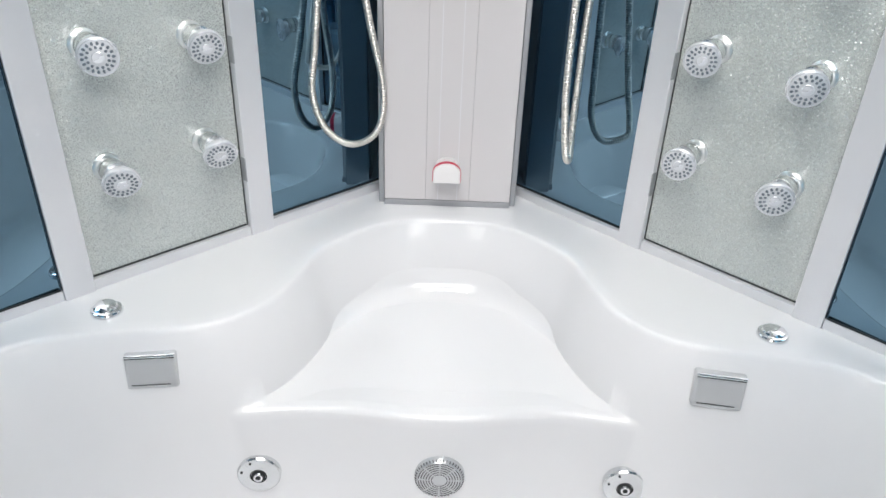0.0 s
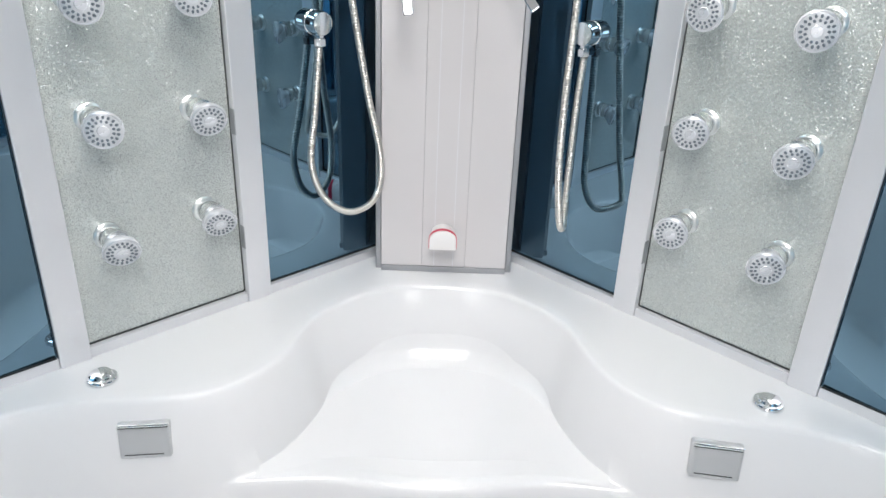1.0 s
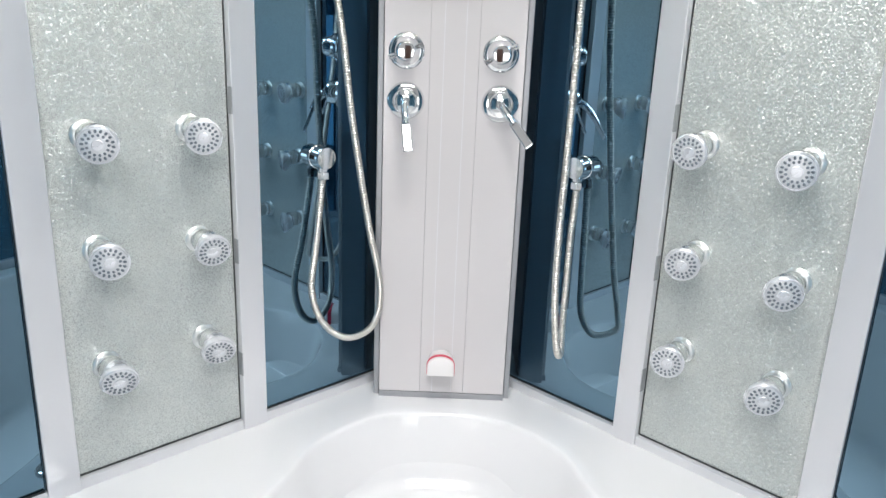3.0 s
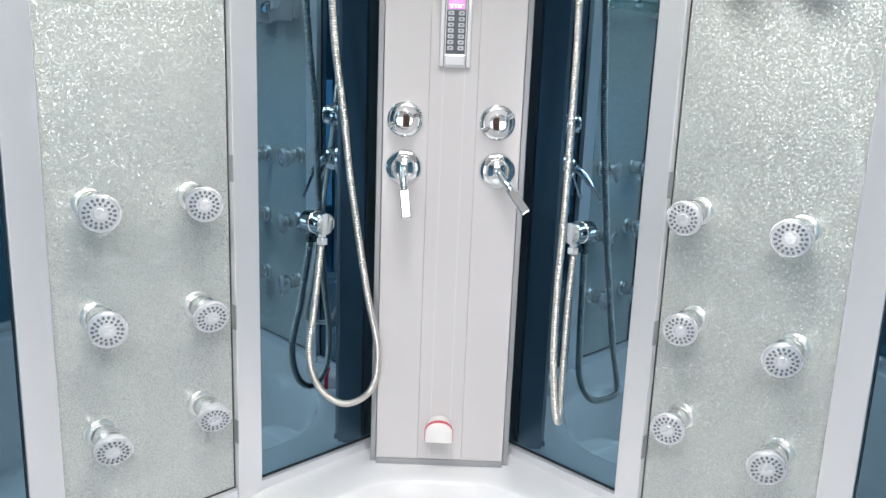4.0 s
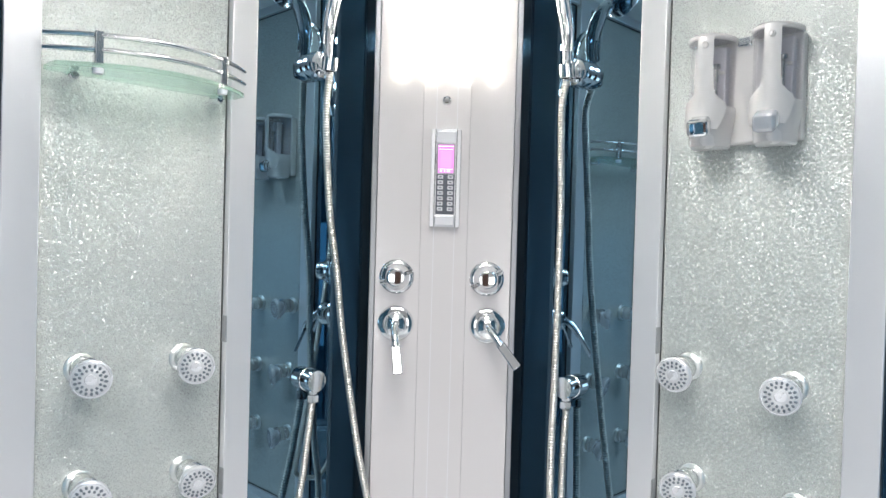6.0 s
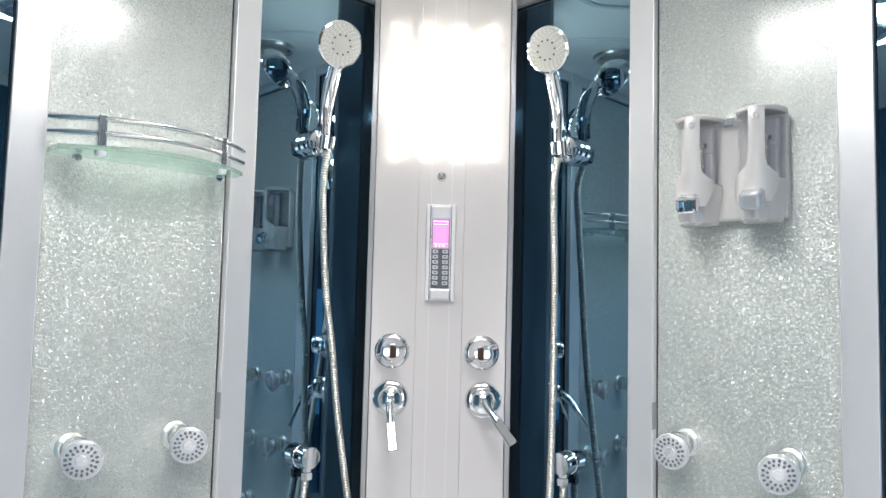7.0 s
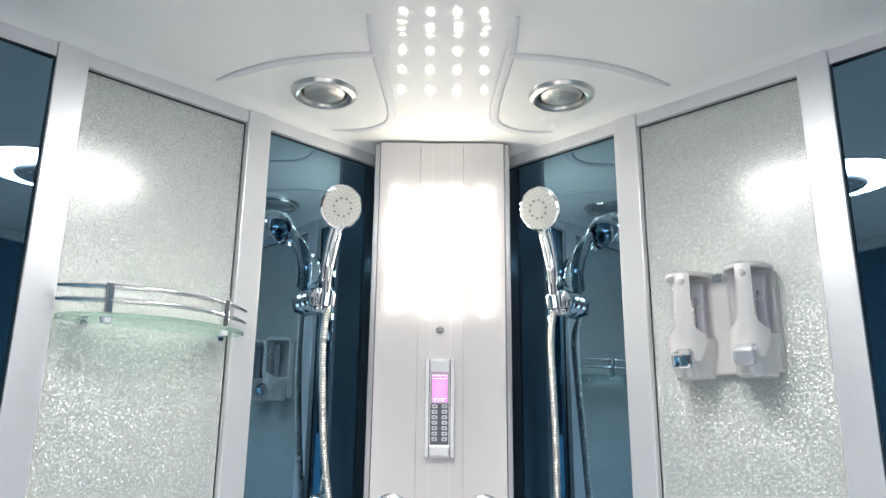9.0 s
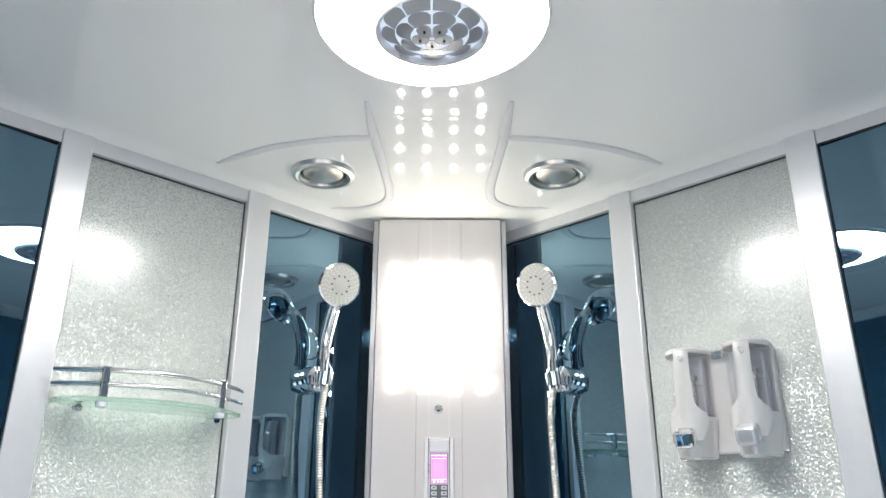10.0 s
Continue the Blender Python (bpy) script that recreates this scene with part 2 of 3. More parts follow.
def resample(points, step):
    pts = [Vector(q) for q in points]
    out, left = [pts[0]], step
    for a, b in zip(pts, pts[1:]):
        length, d = (b - a).length, (b - a).normalized()
        at = left
        while at < length:
            out.append(a + d * at)
            at += step
        left = at - length
    return out


def prism(outline, z0, z1, bevel=0.0):
    """An upright body over a plan outline of (x, y)."""
    bm = bmesh.new()
    f = bm.faces.new([bm.verts.new((x, y, z0)) for x, y in outline])
    r = bmesh.ops.extrude_face_region(bm, geom=[f])
    for v in r["geom"]:
        if isinstance(v, bmesh.types.BMVert):
            v.co.z = z1
    if bevel:
        edges = [e for e in bm.edges if abs(e.verts[0].co.z - e.verts[1].co.z) < 1e-6]
        bmesh.ops.bevel(bm, geom=edges, offset=bevel, segments=2, profile=0.5, affect="EDGES")
    for e in bm.edges:
        if len(e.link_faces) == 2 and e.calc_face_angle(0) > 0.2:
            e.smooth = False
    return bm


# ---- plan ----
APEX = 1.82          # the two panelled walls meet at (0, APEX) and run back at 45 degrees
RIM, TOP = 0.54, 2.14
R2 = math.sqrt(2)


def wall_pose(side, u, z=0.0, off=0.0):
    """A pose on a wall at |x| = u: local x to the viewer's right along the wall, -y out of it. side -1 left, 1 right."""
    return pose(side * (u - off / R2), APEX - u - off / R2, z, 0, 0, -45 * side)


# ---- room ----
part("floor", box(-2.6, 2.6, -2.8, 2.6, -0.1, 0.0), FLOOR_TILE)
tagged(bpy.data.objects["floor"], "pale tiled room floor under the cabin", "floor", kind="structure")
for nm, dims in (("wall_north", (-2.6, 2.6, 2.6, 2.7, 0, 2.8)), ("wall_west", (-2.7, -2.6, -2.8, 2.6, 0, 2.8)), ("wall_east", (2.6, 2.7, -2.8, 2.6, 0, 2.8))):
    tagged(part(nm, box(*dims), PLASTER), "plain light plaster room wall", "wall", kind="structure")
# unseen wall; its openings and doorway are made up to shape the light
bm = box(-2.6, -1.82, -2.9, -2.8, 0, 2.8)
for x0, x1, z0, z1 in ((1.82, 2.6, 0, 2.8), (-0.58, -0.46, 0, 2.8), (0.46, 0.58, 0, 2.8), (-0.46, 0.46, 2.05, 2.8),
                       (-1.82, -0.58, 0, 0.38), (-1.82, -0.58, 1.52, 2.8), (0.58, 1.82, 0, 0.38), (0.58, 1.82, 1.52, 2.8)):
    add_box(bm, x0, x1, -2.9, -2.8, z0, z1)
tagged(part("wall_south", bm, PLASTER), "plain light plaster room wall, unseen, with two openings added for the fill lamps and an added door", "wall", kind="structure")
# made-up door, out of view, so chrome and glass reflect something dark
door = thing("added_dark_door", pose(0, -2.85, 0), "unseen dark brown door added to darken reflections in chrome and glass", "door", kind="structure")
part("leaf", box(-0.455, 0.455, -0.02, 0.02, 0.005, 2.045, bevel=0.002), DOOR_WOOD, door)
part("door_handle", tube([(0.39, 0.02, 1.02), (0.39, 0.06, 1.02), (0.28, 0.06, 1.02)], 0.009), CHROME_SATIN, door)
tagged(part("ceiling", box(-2.6, 2.6, -2.8, 2.6, 2.7, 2.8), PLASTER), "plain light room ceiling", "ceiling", kind="structure")

# ---- bathtub ----
HALF = [(0.0, 1.512), (0.07, 1.507), (0.13, 1.488), (0.18, 1.455), (0.222, 1.41), (0.26, 1.345), (0.285, 1.245), (0.325, 1.155), (0.385, 1.097), (0.47, 1.068), (0.57, 1.052), (0.66, 1.03), (0.725, 0.99), (0.765, 0.92), (0.77, 0.82), (0.70, 0.64), (0.52, 0.47), (0.28, 0.385), (0.0, 0.36)]


def rim_loop():
    loop = HALF + [(-x, y) for x, y in HALF[-2:0:-1]]
    n = len(loop)
    out = []
    for i in range(n):
        a, b, c, d = (Vector(loop[(i + k) % n]) for k in (-1, 0, 1, 2))
        for k in range(10):
            t = k / 10
            out.append(0.5 * (2 * b + (c - a) * t + (2 * a - 5 * b + 4 * c - d) * t * t + (3 * b - 3 * c + d - a) * t ** 3))
    return out


def outer_point(p):
    """Where the ray from the tub's middle through p meets the tub's outer plan."""
    c = Vector((0, 0.93))
    d = (p - c).normalized()
    lo, hi = 0.0, 2.0
    for _ in range(40):
        mid = (lo + hi) / 2
        q = c + d * mid
        inside = q.y + abs(q.x) < APEX + 0.05 and (q.y > 0.86 or (q.x / 0.97) ** 2 + ((q.y - 0.86) / 0.66) ** 2 < 1) and abs(q.x) < 0.97
        lo, hi = (mid, hi) if inside else (lo, mid)
    return c + d * lo


RIM_LOOP = rim_loop()


def rim_normal(i):
    n = len(RIM_LOOP)
    d = RIM_LOOP[(i + 2) % n] - RIM_LOOP[(i - 2) % n]
    return Vector((d.y, -d.x)).normalized()


def bathtub():
    tub = thing("bathtub", pose(0, 0, 0), "glossy white acrylic corner whirlpool bath with moulded seat", "bathtub")
    bm = bmesh.new()
    n = len(RIM_LOOP)
    outer = [outer_point(p) for p in RIM_LOOP]
    rows = [[Vector((*q, 0.02)) for q in outer], [Vector((*q, RIM - 0.02)) for q in outer], [Vector((*q, RIM)) for q in outer]]
    lip = lambda x: 1.067 + 0.010 * math.cos(x * 2 * math.pi / 0.42 - math.pi) + 0.004 * math.sin(5 * x)
    # (offset inwards, height, how far the seat front stands behind the lip; None above the seat)
    for off, z, back in ((-0.03, 0.5405, None), (-0.009, 0.540, None), (-0.004, 0.5388, None), (-0.0005, 0.5358, None), (0.0022, 0.530, None), (0.006, 0.515, None), (0.017, 0.48, None), (0.029, 0.42, None), (0.037, 0.374, None),
                         (0.0375, 0.3700, 0.012), (0.038, 0.366, 0.004), (0.039, 0.358, 0.0), (0.041, 0.345, -0.001), (0.048, 0.28, -0.004), (0.053, 0.20, -0.009), (0.064, 0.15, -0.02), (0.085, 0.125, -0.04), (0.13, 0.115, -0.08)):
        row = []
        for i, p in enumerate(RIM_LOOP):
            q = p + rim_normal(i) * off
            if back is not None and abs(q.x) < 0.45 and q.y > 0.9:
                q.y = min(q.y, lip(q.x) + back)
            row.append(Vector((*q, z)))
        rows.append(row)
    verts = [[bm.verts.new(v) for v in r] for r in rows]
    for a, b in zip(verts, verts[1:]):
        for i in range(n):
            bm.faces.new((a[i], a[(i + 1) % n], b[(i + 1) % n], b[i]))
    mid = bm.verts.new((0, 0.85, 0.112))
    for i in range(n):
        bm.faces.new((verts[-1][i], verts[-1][(i + 1) % n], mid))
    part("basin", bm, ACRYLIC, tub, sharp=1.2)
    # moulded seat in the corner bay
    bm = bmesh.new()
    m = len(RIM_LOOP)
    idx = [i for i in range(-88, 89) if abs(RIM_LOOP[i % m].x) < 0.36 and RIM_LOOP[i % m].y > 1.08]
    cols = []
    for k, i in enumerate(idx):
        p = RIM_LOOP[i % m] + rim_normal(i % m) * 0.020
        s = -1 + 2 * k / (len(idx) - 1)
        f = Vector((s * 0.345, lip(s * 0.345) + 0.011))
        length = (p - f).length
        col = [Vector((f.x, f.y, 0.3695))]
        for j in range(1, 25):
            q = 0.03 + 0.97 * j / 24
            g = f.lerp(p, q)
            d = (p - g).length
            r = min(0.08, 0.6 * length)
            z = 0.3706 + (r - math.sqrt(max(0, r * r - (r - d) ** 2)) if d < r else 0)
            col.append(Vector((g.x, max(g.y, f.y), z)))
        cols.append([bm.verts.new(v) for v in col])
    for a, b in zip(cols, cols[1:]):
        for j in range(len(a) - 1):
            bm.faces.new((a[j], a[j + 1], b[j + 1], b[j]))
    part("seat", bm, ACRYLIC, tub, sharp=1.2)
    return tub


bathtub()

# ---- tub fittings ----


def overflow_cover(x):
    t = thing("overflow_cover", pose(x, 1.050, 0.470, -8, 0, 8 if x < 0 else -8), "satin chrome square overflow cover on the tub wall", "overflow cover", "overflow covers on the tub")
    bm = box(-0.043, 0.043, -0.013, 0.02, -0.034, 0.034, bevel=0.005)
    for v in bm.verts:
        if v.co.y < 0:
            v.co.y -= 0.004 * math.sin((v.co.z + 0.034) / 0.068 * math.pi)
    part("cover_plate", bm, COVER, t)
    part("slot", box(-0.034, 0.030, -0.0148, -0.012, -0.0255, -0.0242), DARK, t)
    part("top_edge", box(-0.042, 0.042, -0.0158, 0.0, 0.0275, 0.0325, bevel=0.002), CHROME, t, "polished chrome edge")
    # thin dark strip painted as the shadow below the top edge
    part("rim_shadow_strip", box(-0.0405, 0.0405, -0.0156, -0.004, 0.0262, 0.0270), DARK, t)


def whirlpool_jet(x):
    t = thing("whirlpool_jet", pose(x, 1.048, 0.226, -4, 0, 4 if x < 0 else -4), "round chrome whirlpool jet on the tub wall", "whirlpool jet", "whirlpool jets in the tub")
    part("flange", lathe([(0.0, -0.01), (0.041, -0.01), (0.041, 0.003), (0.038, 0.006), (0.016, 0.008), (0.014, 0.004), (0.0, 0.004)], 40, OUT), CHROME_SATIN, t)
    part("socket", lathe([(0.0135, 0.003), (0.0130, 0.0085), (0.010, 0.0095), (0.009, 0.005)], 32, OUT), DARK, t)
    n = part("nozzle", lathe([(0.0, 0.008), (0.0045, 0.008), (0.005, 0.013), (0.0085, 0.014), (0.0095, 0.010), (0.0095, 0.002)], 32, OUT), CHROME, t)
    part("nozzle_bore", lathe([(0.0, 0.0105), (0.0046, 0.0105), (0.0046, 0.007)], 20, OUT), DARK, n)
    for k in range(2):
        a = radians(115 + 50 * k)
        part("screw", lathe([(0.0, 0.0085), (0.002, 0.0083), (0.0025, 0.006)], 10, OUT @ Matrix.Translation((0.032 * math.cos(a), 0.032 * math.sin(a), 0))), DARK, t)


def suction_grille():
    t = thing("suction_grille", pose(0.003, 1.052, 0.235, -2, 0, 0), "round chrome slotted suction grille on the seat front", "grille")
    part("dome", lathe([(0.0, 0.0145), (0.0395, 0.0128), (0.0435, 0.009), (0.045, 0.003), (0.0455, -0.01)], 48, OUT), COVER, t)
    for k, r in enumerate((0.0140, 0.0188, 0.0236, 0.0284, 0.0332, 0.0376)):
        for j in range(8):
            a0, a1 = 2 * math.pi * (j + 0.07) / 8, 2 * math.pi * (j + 0.93) / 8
            bm = bmesh.new()
            vs = []
            for q in range(7):
                a = a0 + (a1 - a0) * q / 6
                vs.append([bm.verts.new((rr * math.cos(a), rr * math.sin(a), 0.0150 - 0.043 * r)) for rr in (r - 0.0009, r + 0.0009)])
            for a, b in zip(vs, vs[1:]):
                bm.faces.new((a[0], a[1], b[1], b[0]))
            bm.transform(OUT)
            part("slot", bm, SLOT, t)
    for j in range(44):
        a = 2 * math.pi * j / 44
        m = OUT @ Matrix.Rotation(a, 4, "Z") @ Matrix.Translation((0.0428, 0, 0.0098)) @ Matrix.Rotation(radians(50), 4, "Y")
        part("side_slot", box(-0.0022, 0.0022, -0.0008, 0.0008, -0.001, 0.0008, m=m), SLOT, t)
    t.matrix_basis = t.matrix_basis @ Matrix.Scale(1.05, 4)


def deck_knob(x):
    t = thing("deck_knob", pose(x, 1.112, RIM), "round chrome air control knob on the tub deck", "knob", "chrome knobs on the tub deck")
    part("collar", lathe([(0.0, 0.0), (0.027, 0.0), (0.0275, 0.004), (0.025, 0.009), (0.02, 0.011), (0.0, 0.011)], 40), CHROME, t)
    cap = lathe([(0.0, 0.0185), (0.012, 0.0175), (0.019, 0.0145), (0.0205, 0.011)], 40, pose(-0.001 if x < 0 else 0.001, 0, 0, 8 if x < 0 else 0, 0, 0))
    part("cap", cap, CHROME, t)


for side in (-1, 1):
    overflow_cover(-0.500 if side < 0 else 0.478)
    whirlpool_jet(-0.338 if side < 0 else 0.354)
    deck_knob(-0.591 if side < 0 else 0.578)
suction_grille()

# ---- panelled walls ----
U_IN, U_M, U_F0, U_F1, U_P, U_END = 0.118, 0.372, 0.410, 0.640, 0.678, 0.945
GAP = 0.003


def panel_wall(side):
    fr = thing("wall_frame", wall_pose(side, 0.0), "satin aluminium frame holding the cabin wall panels", "frame", "cabin wall frames", "structure")
    sgn = side  # local x runs outwards on the right wall, inwards on the left

    def span(u0, u1):
        a, b = sgn * u0 * R2, sgn * u1 * R2
        return min(a, b), max(a, b)

    for u0, u1 in ((U_M, U_F0), (U_F1, U_P), (U_END, U_END + 0.03)):
        x0, x1 = span(u0, u1)
        part("post", box(x0, x1, -0.004, 0.035, RIM, TOP, bevel=0.002), ALU, fr)
    for u0, u1 in ((U_IN, U_M), (U_F0, U_F1), (U_P, U_END)):
        x0, x1 = span(u0, u1)
        part("sill_rail", box(x0 + 0.0005, x1 - 0.0005, 0.0, 0.03, RIM, RIM + 0.021, bevel=0.0015), ALU, fr)
        part("head_rail", box(x0 + 0.0005, x1 - 0.0005, 0.0, 0.03, TOP - 0.031, TOP - 0.001, bevel=0.0015), ALU, fr)
        gy, gw = (0.0, 0.001) if u0 == U_P else (0.0105, 0.0015)
        for z in (RIM + 0.0222, TOP - 0.0322):
            part("gasket", box(x0 + 0.003, x1 - 0.003, gy, gy + 0.005, z - 0.0009, z + 0.0009), DARK, fr, "dark rubber gasket")
        for e in (x0, x1):
            part("gasket", box(e - gw, e + gw, gy + 0.0008, gy + 0.005, RIM + 0.021, TOP - 0.031), DARK, fr, "dark rubber gasket")
    for u0, u1, material, label, cat in ((U_IN, U_M, BLUE, "dark blue mirrored glass panel beside the column", "glass panel"), (U_F0, U_F1, FROSTED, "pale glittering crackled glass panel with chrome fittings", "glass panel"), (U_P, U_END, BLUE, "dark blue mirrored glass panel at the cabin side", "glass panel")):
        x0, x1 = span(u0, u1)
        y0 = 0.007 if u0 == U_P else 0.014
        # the side panes sit slightly askew in their channel
        pin = Matrix.Translation((sgn * U_P * R2, 0, 0))
        askew = Matrix.Rotation(radians(-2.0 * side if u0 == U_P else 0.0), 4, "Z")
        turned = wall_pose(side, 0.0) @ pin @ askew @ pin.inverted()
        g = part("glass_panel", box(x0, x1, y0, y0 + 0.008, RIM + 0.012, TOP - 0.02, bevel=0.001), material, None, label, turned)
        tagged(g, label, cat, "cabin glass panels", "structure")
    # small hinge clips on the joint of the crackled panel
    x0, x1 = span(U_F0, U_F1)
    e = x1 if side < 0 else x0
    for z in (0.69, 0.93, 1.22):
        part("clip", box(e - 0.0009, e + 0.0009, -0.0048, 0.012, z - 0.025, z + 0.025), ALU_DARK, fr, "dark grey clip")


for side in (-1, 1):
    panel_wall(side)

# ---- curved front ----


def front_arc(a0, a1, n, off=0.0):
    return [((0.93 + off) * math.cos(radians(a0 + (a1 - a0) * i / n)), 0.87 - (0.60 + off) * math.sin(radians(a0 + (a1 - a0) * i / n))) for i in range(n + 1)]


def arc_slab(a0, a1, n, z0, z1, t0, t1):
    return prism(front_arc(a0, a1, n, t0) + front_arc(a0, a1, n, t1)[::-1], z0, z1)


for a0, a1 in ((2, 58), (122, 178)):
    g = part("front_panel", arc_slab(a0, a1, 20, RIM + 0.03, TOP - 0.03, -0.004, 0.004), BLUE_DOOR)
    tagged(g, "curved dark blue glass front panel of the cabin", "glass panel", "curved front panels", "structure")
fr = thing("front_frame", pose(0, 0, 0), "satin aluminium curved frame round the cabin opening", "frame", "", "structure")
part("head_rail", arc_slab(0, 180, 48, TOP - 0.03, TOP + 0.02, -0.02, 0.02), ALU, fr)
for a0, a1 in ((0, 58), (122, 180)):
    part("sill_rail", arc_slab(a0, a1, 20, RIM, RIM + 0.03, -0.02, 0.02), ALU, fr)
for a in (56.5, 122):
    part("post", arc_slab(a, a + 1.5, 2, RIM + 0.03, TOP - 0.03, -0.015, 0.015), ALU, fr)

# ---- roof ----
RING_X, RING_Y = -0.009, 0.84


def roof():
    lines = []
    for s in (-1, 1):
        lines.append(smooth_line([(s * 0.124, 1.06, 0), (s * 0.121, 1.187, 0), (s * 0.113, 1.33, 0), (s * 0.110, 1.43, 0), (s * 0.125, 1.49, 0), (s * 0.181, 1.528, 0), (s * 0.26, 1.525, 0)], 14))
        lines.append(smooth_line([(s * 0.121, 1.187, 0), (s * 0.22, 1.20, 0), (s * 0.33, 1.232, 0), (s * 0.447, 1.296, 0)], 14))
    pts = np.array([(p.x, p.y) for l in lines for p in l])
    fade = np.array([min(1.0, 0.25 + 3.0 * min(i, len(l) - 1 - i) / len(l)) for l in lines for i in range(len(l))])
    step = 0.005
    nx, ny = int(2.0 / step), int(1.64 / step)
    gx = (np.arange(nx + 1) - nx / 2) * step
    gy = 0.24 + np.arange(ny + 1) * step
    X, Y = np.meshgrid(gx, gy, indexing="ij")
    Z = np.full_like(X, TOP + 0.005)
    r = np.hypot(X - RING_X, Y - RING_Y)
    k = np.clip((0.285 - r) / 0.045, 0, 1)
    Z += 0.0012 * k * k * (3 - 2 * k)
    d2 = np.full_like(X, 9.0)
    w = np.zeros_like(X)
    for (px, py), f in zip(pts, fade):
        q = (X - px) ** 2 + (Y - py) ** 2
        w = np.maximum(w, f * np.exp(-q / (2 * 0.0085 ** 2)))
    Z += 0.0012 * w
    e = np.clip(1 - (APEX - Y - np.abs(X)) / R2 / 0.05, 0, 1)
    Z -= 0.009 * e * e
    ok = (Y + np.abs(X) < APEX + 0.06) & ((Y > 0.87) | ((X / 0.96) ** 2 + ((Y - 0.87) / 0.63) ** 2 < 1)) & (np.abs(X) < 0.97)
    ids = -np.ones(X.shape, int)
    verts, faces = [], []
    for i, j in zip(*np.nonzero(ok)):
        ids[i, j] = len(verts)
        verts.append((X[i, j], Y[i, j], Z[i, j]))
    for i in range(nx):
        for j in range(ny):
            q = (ids[i, j], ids[i + 1, j], ids[i + 1, j + 1], ids[i, j + 1])
            if min(q) >= 0:
                faces.append(q[::-1])
    me = bpy.data.meshes.new("cabin_ceiling")
    me.from_pydata(verts, [], faces)
    me.polygons.foreach_set("use_smooth", [True] * len(faces))
    me.materials.append(ROOF_ACRYLIC)
    ob = new("cabin_ceiling", me)
    sol = ob.modifiers.new("thickness", "SOLIDIFY")
    sol.thickness, sol.offset = 0.008, -1
    tagged(ob, "glossy white moulded acrylic cabin roof", "ceiling", kind="structure")
    # low strips along the moulded grooves, their shade put in as grey
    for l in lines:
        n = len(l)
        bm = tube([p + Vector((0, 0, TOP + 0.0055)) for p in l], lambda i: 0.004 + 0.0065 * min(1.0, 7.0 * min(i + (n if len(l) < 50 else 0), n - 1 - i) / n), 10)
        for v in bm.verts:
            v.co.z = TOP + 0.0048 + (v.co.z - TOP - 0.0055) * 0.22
        part("groove_shade_strip", bm, GROOVE_SHADE, ob, sharp=2.0)


roof()


def roof_light():
    t = thing("ring_light", pose(RING_X, RING_Y, TOP), "round white lit ring light on the cabin roof", "ceiling light")
    part("diffuser", lathe([(0.086, 0.0), (0.152, 0.0), (0.160, 0.0), (0.163, 0.002), (0.163, 0.026), (0.086, 0.026), (0.086, 0.0)], 72), RING, t)
    part("housing", lathe([(0.1635, 0.026), (0.1640, -0.0005), (0.1650, -0.001), (0.166, 0.0), (0.172, 0.012), (0.176, 0.028)], 72), ROOF_ACRYLIC, t)


def rain_head():
    t = thing("rain_shower_head", pose(RING_X, RING_Y, TOP - 0.014), "round chrome rain shower head with grey petals", "shower head")
    part("bezel", lathe([(0.073, 0.006), (0.0745, -0.004), (0.079, -0.007), (0.084, -0.003), (0.0855, 0.004), (0.0855, 0.035)], 64), SILVER, t)
    dome = lambda r: -0.012 + 0.016 * (r / 0.074) ** 2
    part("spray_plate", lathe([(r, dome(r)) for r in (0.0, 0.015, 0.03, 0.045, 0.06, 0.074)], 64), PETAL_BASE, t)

    def petal(a, r0, r1, half, z0, z1):
        bm = bmesh.new()
        top = []
        for q in range(9):
            f = -1 + q / 4
            ang = a + f * half
            rr = r1 - 0.38 * (r1 - r0) * (abs(f) ** 2.5)
            top.append((rr * math.cos(ang), rr * math.sin(ang), z1))
        inner = [(r0 * math.cos(a + f * half), r0 * math.sin(a + f * half), z0) for f in (1, 0.5, 0, -0.5, -1)]
        vs = [bm.verts.new(p) for p in top + inner]
        f = bm.faces.new(vs)
        r = bmesh.ops.extrude_face_region(bm, geom=[f])
        for v in r["geom"]:
            if isinstance(v, bmesh.types.BMVert):
                v.co.z -= 0.0015
        part("petal", bm, PETAL, t)

    for n, r0, r1 in ((9, 0.0525, 0.0728), (7, 0.0305, 0.0515), (5, 0.004, 0.0295)):
        for k in range(n):
            petal(2 * math.pi * (k + 0.25 * n) / n, r0, r1, math.pi / n * 0.93, dome(r0) - 0.0012, dome(r1) - 0.0012)
    for k in range(5):
        a = 2 * math.pi * (k + 1.25) / 5
        part("nozzle", lathe([(0.0, -0.0165), (0.0015, -0.0162), (0.002, -0.012)], 10, Matrix.Translation((0.018 * math.cos(a), 0.018 * math.sin(a), 0))), DARK, t)


def speaker(side):
    t = thing("ceiling_speaker", pose(side * 0.241, 1.342, TOP + 0.005), "round brushed steel speaker cover in the cabin roof", "speaker", "roof speakers")
    part("bezel", lathe([(0.046, 0.002), (0.049, -0.008), (0.056, -0.011), (0.063, -0.008), (0.067, -0.001), (0.067, 0.01)], 56), SPEAKER_RIM, t)
    part("cover", lathe([(0.0, -0.010), (0.02, -0.0095), (0.034, -0.007), (0.0405, -0.003), (0.0415, 0.006)], 56), SPEAKER, t)
    part("recess", lathe([(0.0405, 0.0), (0.048, 0.0)], 48), DARK, t)


roof_light()
rain_head()
for side in (-1, 1):
    speaker(side)

# ---- column ----
FACE = 1.585


